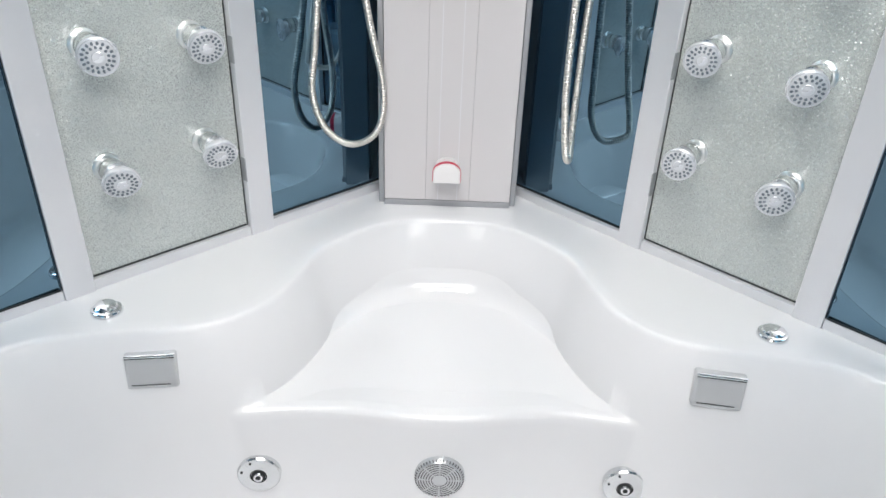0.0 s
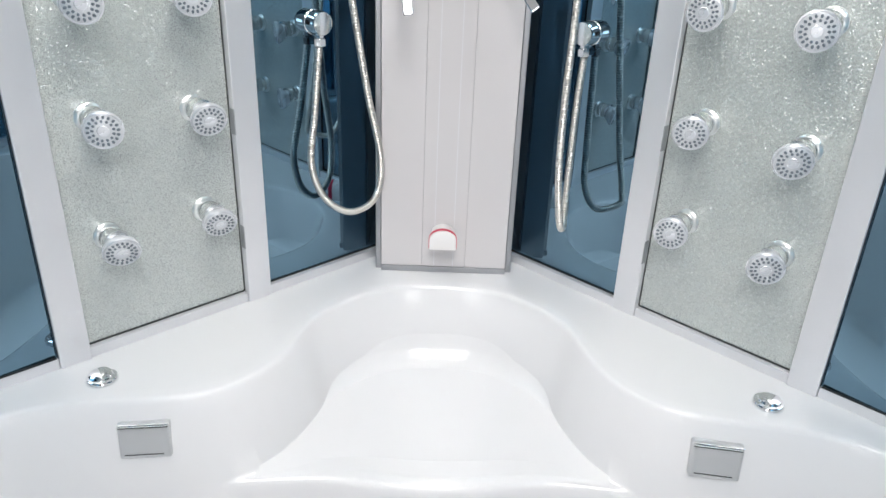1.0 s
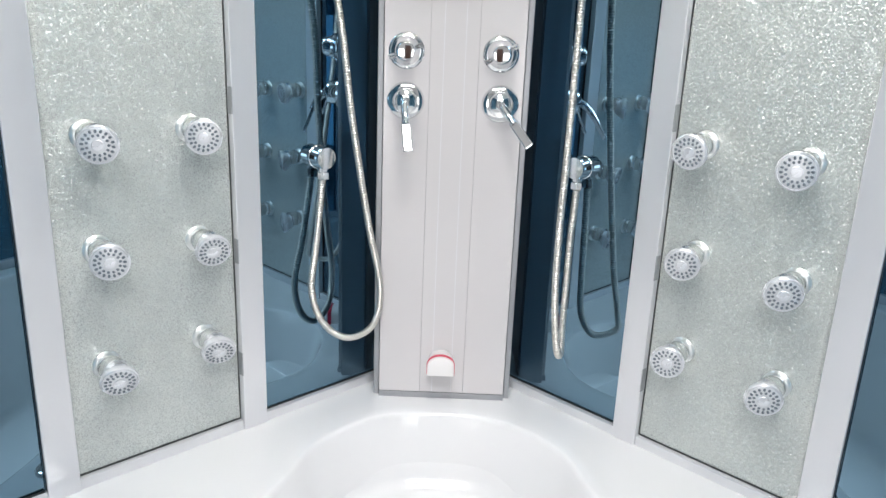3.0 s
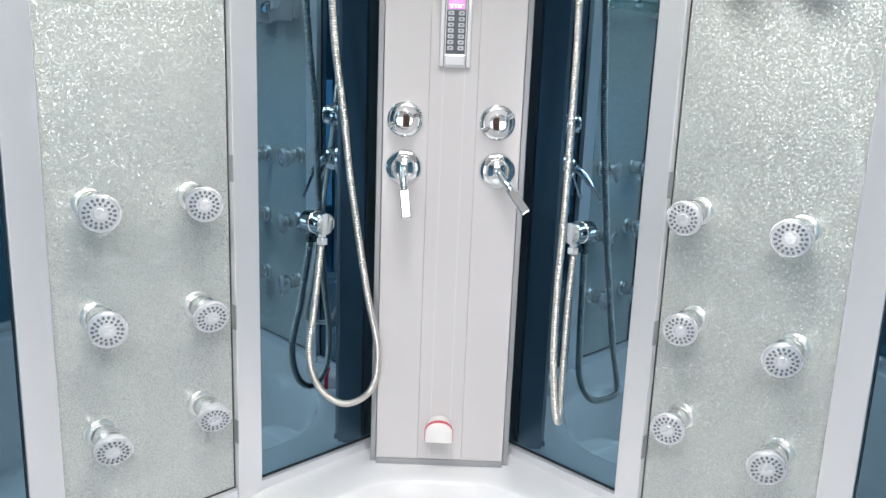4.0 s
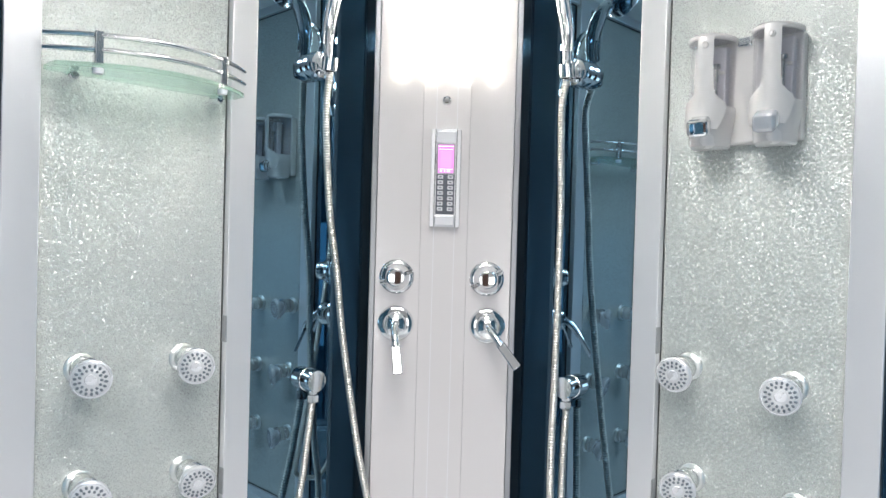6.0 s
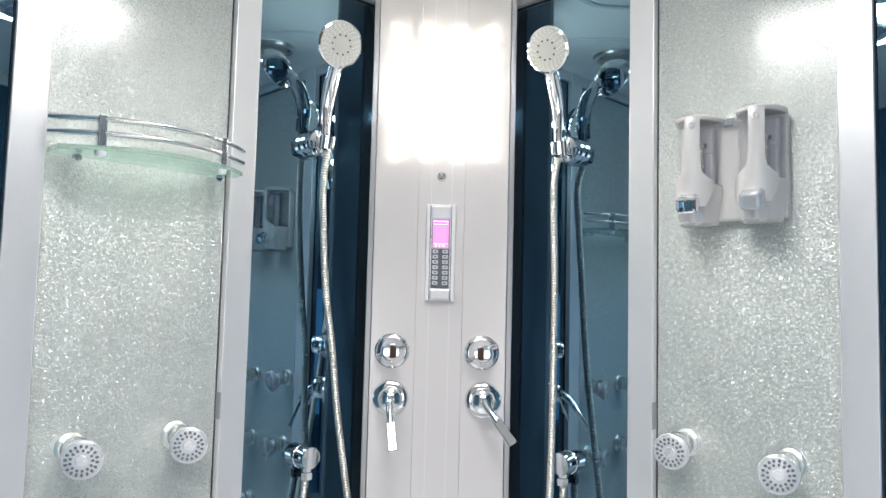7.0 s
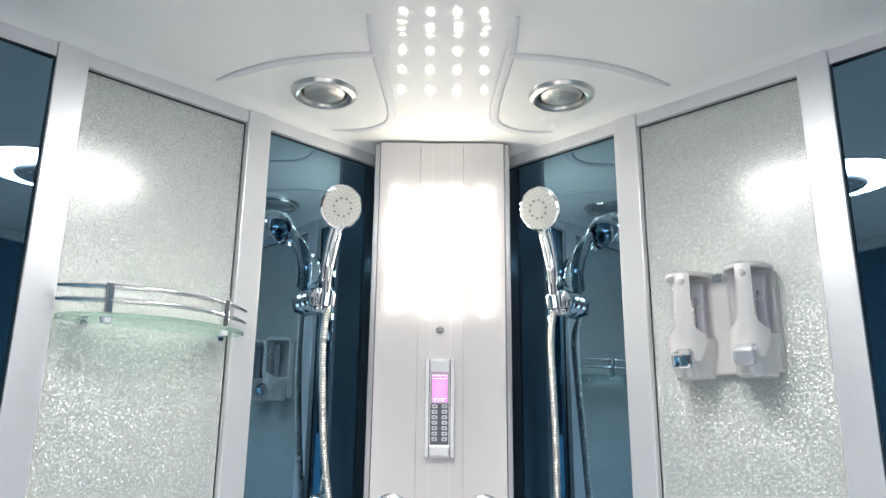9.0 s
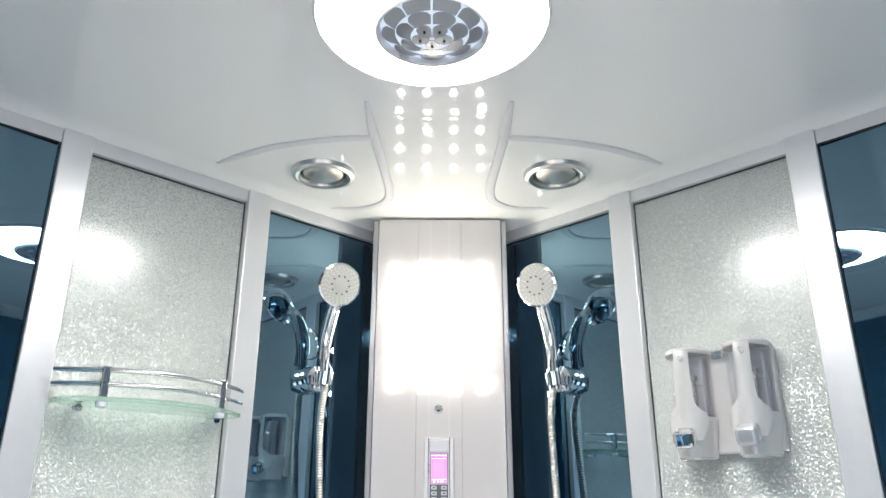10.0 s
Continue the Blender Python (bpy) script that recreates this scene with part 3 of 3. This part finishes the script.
def shower_column():
    t = thing("shower_column", pose(0, FACE, 0), "white satin metal shower column with built-in lights", "shower column")
    z0, z1 = RIM + 0.014, TOP
    for a, b, nm, d in ((-0.144, -0.0502, "side_panel", 0.0), (-0.0498, 0.0498, "centre_panel", 0.0012), (0.0502, 0.144, "side_panel", 0.0)):
        part(nm, box(a, b, d, 0.012, z0, z1, bevel=0.0006), COLUMN, t)
    part("carcass", box(-0.1425, 0.1425, 0.006, 0.068, z0, z1), ALU_DARK, t)
    # thin raised strips whose grey paints the shade of fine grooves
    for a in (-0.022, 0.022):
        part("groove", box(a - 0.0006, a + 0.0006, 0.0009, 0.004, z0, z1), GROOVE_SHADE, t)
    for s in (-1, 1):
        part("side_profile", box(min(s * 0.145, s * 0.158), max(s * 0.145, s * 0.158), 0.008, 0.066, RIM, z1, bevel=0.002), ALU_DARK, t)
    part("base_trim", box(-0.1445, 0.1445, -0.003, 0.06, RIM, RIM + 0.0135, bevel=0.0015), ALU_DARK, t)
    for r in range(6):
        for c in range(4):
            part("led_lamp", lathe([(0.0, 0.011), (0.004, 0.0102), (0.007, 0.0075), (0.0085, 0.003), (0.009, -0.003)], 16, OUT @ Matrix.Translation((-0.1 + c * 0.0667, 2.013 - 0.0525 * r, 0))), LED, t)
    part("sensor_button", lathe([(0.0, 0.004), (0.006, 0.0035), (0.0085, 0.005), (0.010, 0.003), (0.010, -0.004)], 28, OUT @ Matrix.Translation((-0.001, 1.695, 0))), CHROME, t, "small chrome sensor button")


def control_panel():
    t = thing("control_panel", pose(0.0, FACE, 1.53), "silver control panel with a lit pink screen on the column", "control panel")
    bm = box(-0.0315, 0.0315, -0.010, 0.002, -0.1035, 0.1035, bevel=0.002)
    part("housing", bm, SILVER, t)
    for s in (-1, 1):
        part("side_rail", box(s * 0.027 - 0.004, s * 0.027 + 0.004, -0.0135, -0.009, -0.103, 0.103, bevel=0.0012), ALU, t)
        part("rail_groove", box(s * 0.0226 - 0.0006, s * 0.0226 + 0.0006, -0.0108, -0.009, -0.103, 0.103), DARK, t)
    part("top_cap", box(-0.0215, 0.0215, -0.0135, -0.009, 0.073, 0.100, bevel=0.003), SILVER, t)
    part("bottom_cap", box(-0.0215, 0.0215, -0.0145, -0.009, -0.101, -0.078, bevel=0.003), SILVER, t)
    part("keypad", box(-0.0195, 0.0195, -0.0115, -0.009, -0.077, 0.008), BLACK_KEYS, t)
    part("bezel", box(-0.0195, 0.0195, -0.0112, -0.009, 0.009, 0.072), ALU_DARK, t)
    scr = part("screen", box(-0.0165, 0.0165, -0.0122, -0.010, 0.0105, 0.070), SCREEN, t, "lit pink screen")
    part("picture_patch", box(-0.012, 0.012, -0.0126, -0.012, 0.0215, 0.057), SCREEN_WARM, scr)
    for z, h, w in ((0.0665, 0.0016, 0.016), (0.0605, 0.0012, 0.015), (0.0185, 0.0012, 0.015)):
        part("screen_bar", box(-w, w, -0.0127, -0.0118, z - h / 2, z + h / 2), SCREEN_INK, scr)
    for x, w in ((-0.010, 0.004), (-0.002, 0.003), (0.006, 0.006)):
        part("text_bar", box(x - w / 2, x + w / 2, -0.0127, -0.0118, 0.0622, 0.065), SCREEN_DARK, scr)
        part("text_bar", box(x - w / 2, x + w / 2, -0.0127, -0.0118, 0.0125, 0.0162), SCREEN_INK, scr)
    for r in range(7):
        for s in (-1, 1):
            z = 0.002 - r * 0.0113
            k = part("button", box(s * 0.0105 - 0.006, s * 0.0105 + 0.006, -0.0138, -0.011, z - 0.0040, z + 0.0040, bevel=0.0014), KEY, t)
            part("symbol", box(s * 0.0105 - 0.0025, s * 0.0105 + 0.0025, -0.0141, -0.0137, z - 0.0012, z + 0.0012), BLACK_KEYS, k)


def diverter(x):
    t = thing("diverter_knob", pose(x, FACE, 1.318), "round chrome diverter knob with a crossbar on the column", "knob", "chrome diverter knobs")
    part("base_plate", lathe([(0.0, 0.0), (0.0365, 0.0), (0.037, 0.003), (0.034, 0.007), (0.029, 0.009), (0.0, 0.009)], 48, OUT), CHROME, t)
    part("knob", lathe([(0.028, 0.009), (0.029, 0.014), (0.026, 0.019), (0.022, 0.024), (0.0205, 0.033), (0.019, 0.038), (0.0165, 0.0405), (0.012, 0.0412), (0.0, 0.0415)], 48, OUT), CHROME, t)
    m = Matrix.Rotation(radians(-22 if x < 0 else -30), 4, "Y")
    for s in (-1, 1):
        bm = bmesh.new()
        for dz in (-0.0028, 0.0028):
            add_box(bm, min(s * 0.017, s * 0.038), max(s * 0.017, s * 0.038), -0.022, -0.014, dz - 0.0022, dz + 0.0022, bevel=0.0015)
        bm.transform(m)
        part("crossbar", bm, CHROME, t)


def mixer(x, turn):
    t = thing("mixer_lever", pose(x, FACE, 1.218), "chrome single lever mixer tap on the column", "tap", "chrome mixer levers")
    part("base_plate", lathe([(0.0, 0.0), (0.038, 0.0), (0.0385, 0.003), (0.035, 0.008), (0.027, 0.011), (0.0, 0.012)], 48, OUT), CHROME, t)
    part("hub", lathe([(0.026, 0.010), (0.026, 0.022), (0.023, 0.030), (0.014, 0.036), (0.0, 0.038)], 48, OUT), CHROME, t)
    m = Matrix.Rotation(radians(turn), 4, "Y")
    arm = tube(smooth_line([(0, -0.026, 0.006), (0, -0.043, -0.006), (0, -0.058, -0.024), (0, -0.067, -0.042)], 8), lambda i: 0.0095 - 0.0001 * i, 16)
    arm.transform(m)
    a = part("arm", arm, CHROME, t)
    bm = box(-0.0088, 0.0088, -0.003, 0.003, -0.058, 0.006, bevel=0.0022)
    for v in bm.verts:
        v.co.x *= 1.0 - 1.5 * min(0, v.co.z + 0.03) * 2
    bm.transform(m @ Matrix.Translation((0, -0.066, -0.04)) @ Matrix.Rotation(radians(-22), 4, "X"))
    part("paddle", bm, CHROME, a)


def spout():
    t = thing("bath_spout", pose(-0.003, FACE, 0.621), "white bath spout in wrapping film with a red band", "spout")

    def arch(w, h, n=16):
        return [(-w, 0.0)] + [(-w * math.cos(math.pi * k / n), h - w * 0.72 + w * 0.72 * math.sin(math.pi * k / n)) for k in range(n + 1)] + [(w, 0.0)]

    def loft(sections):
        bm = bmesh.new()
        rows = [[bm.verts.new((x, y, z)) for x, z in arch(w, h)] for y, w, h in sections]
        n = len(rows[0])
        for a, b in zip(rows, rows[1:]):
            for i in range(n):
                bm.faces.new((a[i], a[(i + 1) % n], b[(i + 1) % n], b[i]))
        bm.faces.new(rows[0])
        bm.faces.new(rows[-1][::-1])
        return bm

    part("body", loft([(0.0, 0.026, 0.041), (-0.022, 0.028, 0.043), (-0.044, 0.0305, 0.0445), (-0.051, 0.0295, 0.043), (-0.0525, 0.027, 0.041)]), FILM, t)
    part("band", loft([(-0.036, 0.0303, 0.0453), (-0.0455, 0.0315, 0.0463)]), RED, t, "red band")
    for k, x in enumerate((-0.013, -0.004, 0.006, 0.014)):
        part("print_bar", box(x - 0.003, x + 0.003, -0.028 + 0.005 * (k % 2), -0.022 + 0.004 * (k % 2), 0.041 - 0.35 * abs(x), 0.0433 - 0.25 * abs(x)), PINK_TEXT, t)
    for x in (-0.012, 0.0, 0.010):
        part("outlet", box(x - 0.003, x + 0.003, -0.049, -0.041, -0.0012, 0.0005), DARK, t)


shower_column()
control_panel()
for x in (-0.098, 0.094):
    diverter(x)
mixer(-0.098, -8)
mixer(0.098, -38)
spout()

# ---- hand showers ----


def aim(at, d, up=(0, 0, 1)):
    """A pose at a point whose local z looks along d."""
    z = Vector(d).normalized()
    x = Vector(up).cross(z).normalized()
    m = Matrix((x, z.cross(x), z)).transposed().to_4x4()
    m.translation = Vector(at)
    return m


def hand_shower(side):
    P = lambda u, y, z: Vector((side * u - (0.005 if side < 0 else 0.0), y, z))
    head_at, face = P(0.2085, 1.463, 1.940), Vector((0.55 if side < 0 else -0.80, -1.0, -0.40)).normalized()
    t = thing("hand_shower", aim(head_at, face), "chrome hand shower with a pale round spray face", "hand shower", "hand showers in their holders")
    inv = aim(head_at, face).inverted()
    part("head", lathe([(0.0, -0.028), (0.018, -0.026), (0.034, -0.017), (0.044, -0.006), (0.0475, 0.0), (0.0465, 0.004), (0.043, 0.0055)], 48), CHROME, t)
    part("spray_face", lathe([(0.0, 0.0085), (0.030, 0.0075), (0.0435, 0.005)], 48), FACE_PLATE, t)
    bm = bmesh.new()
    for r, n in ((0.0255, 16), (0.0300, 19), (0.0345, 22), (0.0390, 26)):
        for k in range(n):
            a = 2 * math.pi * (k + (r * 1000 % 2) / 2) / n
            merge(bm, lathe([(0.0, 0.0012), (0.0012, 0.0009), (0.0015, -0.001)], 6, Matrix.Translation((r * math.cos(a), r * math.sin(a), 0.0078 - (r - 0.02) * 0.06))))
    tagged(part("spray_nozzle", bm, WHITE_DOT, t), kind="stuff")
    for k in range(10):
        a = 2 * math.pi * k / 10
        part("jet_hole", lathe([(0.0, 0.0095), (0.0018, 0.0095), (0.0018, 0.007)], 8, Matrix.Translation((0.0195 * math.cos(a), 0.0195 * math.sin(a), 0))), DARK, t)
    part("centre_cap", lathe([(0.0, 0.0105), (0.011, 0.0098), (0.0155, 0.0078)], 28), FACE_PLATE, t)
    line = smooth_line([P(0.211, 1.486, 1.928), P(0.2235, 1.508, 1.904), P(0.2345, 1.525, 1.868), P(0.2425, 1.534, 1.825), P(0.2435, 1.532, 1.77), P(0.2425, 1.530, 1.73)], 8)
    prof = lambda i: 0.0125 + 0.003 * math.sin(min(1, i / 30) * math.pi) - 0.004 * max(0, (i - 22) / 18)
    h = tube(line, prof, 18)
    h.transform(inv)
    hd = part("handle", h, CHROME, t)
    for s in (-0.006, 0.006):
        g = tube([p + Vector((s, -0.0145, 0)) for p in line[10:30]], 0.0022, 8)
        g.transform(inv)
        part("grip_rib", g, CHROME_SATIN, hd)
    collar = lathe([(0.0, 0.0), (0.0125, 0.0), (0.013, 0.012), (0.016, 0.02), (0.016, 0.026)], 24, inv @ aim(P(0.2255, 1.511, 1.896), P(0.211, 1.486, 1.928) - P(0.228, 1.514, 1.893)))
    part("collar", collar, CHROME, t)

    # holder on the mirrored panel
    w = thing("shower_holder", wall_pose(side, 0.271, 1.752, -0.014), "round chrome hand shower holder on the blue panel", "shower holder", "hand shower holders")
    part("base", lathe([(0.0, 0.0), (0.029, 0.0), (0.0295, 0.003), (0.0295, 0.026), (0.027, 0.032), (0.018, 0.034), (0.0, 0.035)], 44, OUT), CHROME, w)
    dx = -side * 0.012
    c = part("clamp", lathe([(0.0155, -0.014), (0.018, -0.013), (0.0185, 0.013), (0.0155, 0.014), (0.0145, 0.0), (0.0155, -0.014)], 28, Matrix.Translation((dx * 0.3, -0.049, 0.0)) @ Matrix.Rotation(radians(10), 4, "X")), CHROME, w)
    part("arm", box(-0.010, 0.010, -0.036, -0.025, -0.012, 0.012, bevel=0.004), CHROME, w)

    # wall elbow
    e = thing("hose_elbow", wall_pose(side, 0.268, 1.098, -0.014), "chrome hose elbow on the blue panel", "hose fitting", "hose elbows")
    part("body", lathe([(0.0, 0.0), (0.0245, 0.0), (0.0245, 0.003), (0.0235, 0.004), (0.0235, 0.028), (0.022, 0.033), (0.0, 0.0335)], 40, OUT), CHROME, e)
    part("nut", lathe([(0.008, -0.046), (0.0125, -0.044), (0.0125, -0.030), (0.009, -0.028), (0.009, -0.012)], 6, Matrix.Translation((0, -0.019, 0))), CHROME, e)

    # hose
    if side < 0:
        pts = [(-0.2425, 1.530, 1.735), (-0.248, 1.531, 1.678), (-0.2465, 1.531, 1.60), (-0.238, 1.539, 1.455), (-0.221, 1.549, 1.324), (-0.205, 1.551, 1.185), (-0.171, 1.558, 0.964), (-0.144, 1.569, 0.815), (-0.157, 1.563, 0.727), (-0.209, 1.539, 0.702), (-0.260, 1.517, 0.742), (-0.284, 1.510, 0.82), (-0.276, 1.527, 0.92), (-0.2655, 1.546, 1.052)]
    else:
        pts = [(0.2425, 1.530, 1.735), (0.237, 1.542, 1.68), (0.237, 1.538, 1.60), (0.239, 1.530, 1.469), (0.237, 1.519, 1.311), (0.231, 1.496, 1.11), (0.226, 1.480, 0.989), (0.225, 1.461, 0.852), (0.232, 1.444, 0.755), (0.240, 1.446, 0.722), (0.2535, 1.500, 0.713), (0.2585, 1.533, 0.765), (0.260, 1.540, 0.851), (0.261, 1.543, 0.951), (0.2655, 1.547, 1.052)]
    fine = resample(smooth_line(pts, 20), 0.0009)
    bm = tube(fine, lambda i: 0.0073 + 0.0007 * math.cos(2 * math.pi * i / 6), 12)
    ob = part("shower_hose", bm, HOSE, sharp=2.0)
    tagged(ob, "ribbed metal shower hose hanging in a loop", "hose", "shower hoses")


for side in (-1, 1):
    hand_shower(side)

# ---- body jets ----


def body_jet():
    t = thing("body_jet", pose(0, 0, 0), "chrome swivel body jet with a perforated pale face", "body jet", "body jets on the crackled panels")
    part("flange", lathe([(0.0, 0.0), (0.0255, 0.0), (0.025, 0.003), (0.0215, 0.006), (0.019, 0.007), (0.0, 0.007)], 36, OUT), FLANGE, t)
    part("sleeve", lathe([(0.019, 0.006), (0.0205, 0.012), (0.0215, 0.018), (0.0195, 0.022), (0.0195, 0.028), (0.023, 0.036), (0.022, 0.042), (0.0, 0.044)], 36, OUT), SLEEVE, t)
    h = part("head", lathe([(0.0, -0.020), (0.018, -0.019), (0.022, -0.012), (0.025, -0.006), (0.0305, -0.002), (0.032, 0.003), (0.0318, 0.008), (0.0292, 0.0100), (0.0285, 0.0090), (0.0, 0.009)], 44), SILVER, t, "satin silver head")
    part("spray_face", lathe([(0.0, 0.0112), (0.010, 0.0112), (0.027, 0.0102), (0.0285, 0.0092)], 40), FACE_PALE, h)
    hole = None
    for r, n, off, long in ((0.0230, 18, 0.0, 1.35), (0.0163, 13, 0.5, 1.15)):
        for k in range(n):
            a = 2 * math.pi * (k + off) / n
            m = Matrix.Translation((r * math.cos(a), r * math.sin(a), 0)) @ Matrix.Rotation(a, 4, "Z") @ Matrix.Diagonal((long, 1, 1, 1))
            if hole is None:
                hole = part("nozzle", lathe([(0.0, 0.0116), (0.0016, 0.0116), (0.0023, 0.0112), (0.0023, 0.009)], 8), HOLE, h, m=m)
            else:
                o = new("nozzle", hole.data)
                o.parent, o.matrix_basis = h, m
    part("centre_cap", lathe([(0.0, 0.0124), (0.0085, 0.0122), (0.0105, 0.0105)], 28), SILVER, h)
    return t


JETS = [(-1, 0.558, 1.163), (-1, 0.432, 1.164), (-1, 0.557, 0.968), (-1, 0.428, 0.957), (-1, 0.559, 0.754), (-1, 0.427, 0.758),
        (1, 0.419, 1.170), (1, 0.549, 1.163), (1, 0.428, 0.966), (1, 0.557, 0.960), (1, 0.426, 0.770), (1, 0.556, 0.766)]
TILTS = [(34, 6), (38, 4), (30, 4), (20, 16), (22, 20), (24, 22), (10, 6), (26, 2), (30, 8), (38, 10), (26, 4), (36, 8)]
first = body_jet()
rng = random.Random(4)
for k, ((side, u, z), (yaw, pitch)) in enumerate(zip(JETS, TILTS)):
    base_u = u + 0.046 / R2
    m = wall_pose(side, base_u, z + 0.008, -0.014)
    j = first if k == 0 else copy_thing(first, m)
    j.matrix_basis = m
    for c in j.children:
        if c.name.startswith("head"):
            c.matrix_basis = pose(0, -0.056, -0.008, 0, 0, 0) @ Matrix.Rotation(radians(side * yaw * 0.75), 4, "Z") @ Matrix.Rotation(radians(pitch), 4, "X") @ OUT @ Matrix.Rotation(rng.uniform(0, 1), 4, "Z")

# ---- glass shelf ----


def glass_shelf():
    t = thing("glass_shelf", wall_pose(-1, 0.5215, 1.655), "curved clear glass shelf with a chrome gallery rail", "shelf")
    front = lambda x: -(0.115 - 0.075 * (x / 0.165) ** 2)
    xs = [-0.162 + 0.324 * k / 24 for k in range(25)]
    sheet = part("glass", prism([(x, front(x)) for x in xs] + [(0.162, 0.008), (-0.162, 0.008)], -0.003, 0.005, bevel=0.001), SHELF_GLASS, t)
    sheet.visible_shadow = False
    for z in (0.026, 0.049):
        part("rail", tube([(x, front(x) + 0.010, z) for x in [-0.172 + 0.344 * k / 32 for k in range(33)]], 0.0042, 12), CHROME_SATIN, t)
    for x in (-0.108, 0.100):
        y = front(x) + 0.010
        p = part("rail_post", box(x - 0.0065, x + 0.0065, y - 0.0065, y + 0.0065, 0.004, 0.055, bevel=0.0015), CHROME_SATIN, t)
        part("foot", lathe([(0.0, -0.012), (0.008, -0.011), (0.009, -0.003), (0.0, -0.003)], 20, Matrix.Translation((x, y, 0))), SILVER, p)
    for x in (-0.125, 0.125):
        part("wall_bracket", lathe([(0.0, 0.0), (0.008, 0.0), (0.008, 0.03), (0.006, 0.034), (0.0, 0.034)], 20, Matrix.Translation((x, 0.010, -0.009)) @ OUT), CHROME, t)


glass_shelf()

# ---- soap dispensers ----


def soap_dispenser():
    t = thing("soap_dispenser", wall_pose(1, 0.518, 1.573), "double white wall soap dispenser with clear containers", "soap dispenser")
    part("back_plate", box(-0.095, 0.095, -0.006, 0.014, 0.008, 0.188, bevel=0.004), PEARL, t)
    part("mount_clip", box(-0.012, 0.012, -0.016, -0.004, 0.175, 0.192, bevel=0.003), CHROME_SATIN, t)

    def dee(w, d, n=14):
        return [(w * math.cos(math.pi * (1 + k / n)), -0.008 + d * math.sin(math.pi * (1 + k / n))) for k in range(n + 1)]

    def loft(sections, n=14):
        bm = bmesh.new()
        rows = [[bm.verts.new((x, y, z)) for x, y in dee(w, d, n)] for w, d, z in sections]
        k = len(rows[0])
        for a, b in zip(rows, rows[1:]):
            for i in range(k):
                bm.faces.new((a[i], a[(i + 1) % k], b[(i + 1) % k], b[i]))
        bm.faces.new(rows[0])
        bm.faces.new(rows[-1][::-1])
        return bm

    for cx in (-0.055, 0.057):
        m = Matrix.Translation((cx, 0, 0))
        bm = loft([(0.030, 0.046, 0.0), (0.033, 0.052, 0.003), (0.035, 0.056, 0.03), (0.0395, 0.060, 0.05), (0.041, 0.060, 0.068), (0.040, 0.058, 0.072)])
        body = part("body", bm, PEARL, t, "pearl white lower housing", m)
        part("container", loft([(0.0375, 0.054, 0.0725), (0.0385, 0.055, 0.12), (0.0385, 0.055, 0.185)]), CLEAR, body, "empty clear container")
        part("inner_tank", box(0.006, 0.030, -0.03, -0.012, 0.075, 0.176, bevel=0.002), TANK, body)
        part("tank_shelf", box(0.008, 0.029, -0.034, -0.012, 0.128, 0.134, bevel=0.001), PEARL, body)
        part("pump_tube", lathe([(0.004, 0.073), (0.004, 0.135), (0.0075, 0.137), (0.0075, 0.145), (0.0, 0.146)], 14, Matrix.Translation((0.016, -0.037, 0))), CHROME_SATIN, body)
        # the front shell follows the round housing: a narrow spine that spreads over a shoulder into the lower part
        sp, rows = bmesh.new(), []
        for z, half, grow in ((0.030, 0.72, 0.0030), (0.040, 0.84, 0.0035), (0.055, 0.95, 0.0035), (0.070, 0.95, 0.0035), (0.078, 0.80, 0.004), (0.084, 0.56, 0.0045), (0.092, 0.36, 0.005), (0.105, 0.30, 0.005), (0.14, 0.285, 0.005), (0.180, 0.295, 0.0045), (0.189, 0.30, 0.003)):
            row = []
            for g in (grow, -0.001):
                for k in range(13):
                    a = math.pi * 1.5 + 0.24 * min(1.0, max(0.0, (z - 0.05) / 0.04)) + half * (-1 + k / 6) * (1 if g > 0 else -1)
                    row.append(sp.verts.new(((0.0395 + g) * math.cos(a), -0.008 + (0.0575 + g) * math.sin(a), z)))
            rows.append(row)
        for a, b in zip(rows, rows[1:]):
            for i in range(26):
                sp.faces.new((a[i], a[(i + 1) % 26], b[(i + 1) % 26], b[i]))
        sp.faces.new(rows[0])
        sp.faces.new(rows[-1][::-1])
        part("spine", sp, PEARL, body)
        part("screw_cap", lathe([(0.0, 0.0035), (0.003, 0.003), (0.0035, 0.001), (0.0055, 0.002), (0.006, -0.004)], 20, Matrix.Translation((0.0095, -0.0690, 0.174)) @ OUT), PEARL, body)
        part("sight_window", lathe([(0.0, 0.002), (0.0025, 0.0016), (0.0032, -0.003)], 18, Matrix.Translation((0.004, -0.0685, 0.074)) @ OUT @ Matrix.Diagonal((1, 2.6, 1, 1))), CLEAR, body)
        part("lid", loft([(0.0395, 0.0575, 0.1855), (0.041, 0.0595, 0.187), (0.041, 0.0595, 0.192), (0.037, 0.0545, 0.196), (0.02, 0.03, 0.198)]), PEARL, body)
        bt = box(-0.0195, 0.0195, -0.014, 0.012, -0.016, 0.016, bevel=0.0095, seg=4)
        for v in bt.verts:
            if v.co.y < 0:
                v.co.z -= 0.004
        part("button", bt, CHROME if cx < 0 else BUTTON, body, "chrome push button", pose(0.004, -0.069, 0.036, 10, 0, 0))


soap_dispenser()
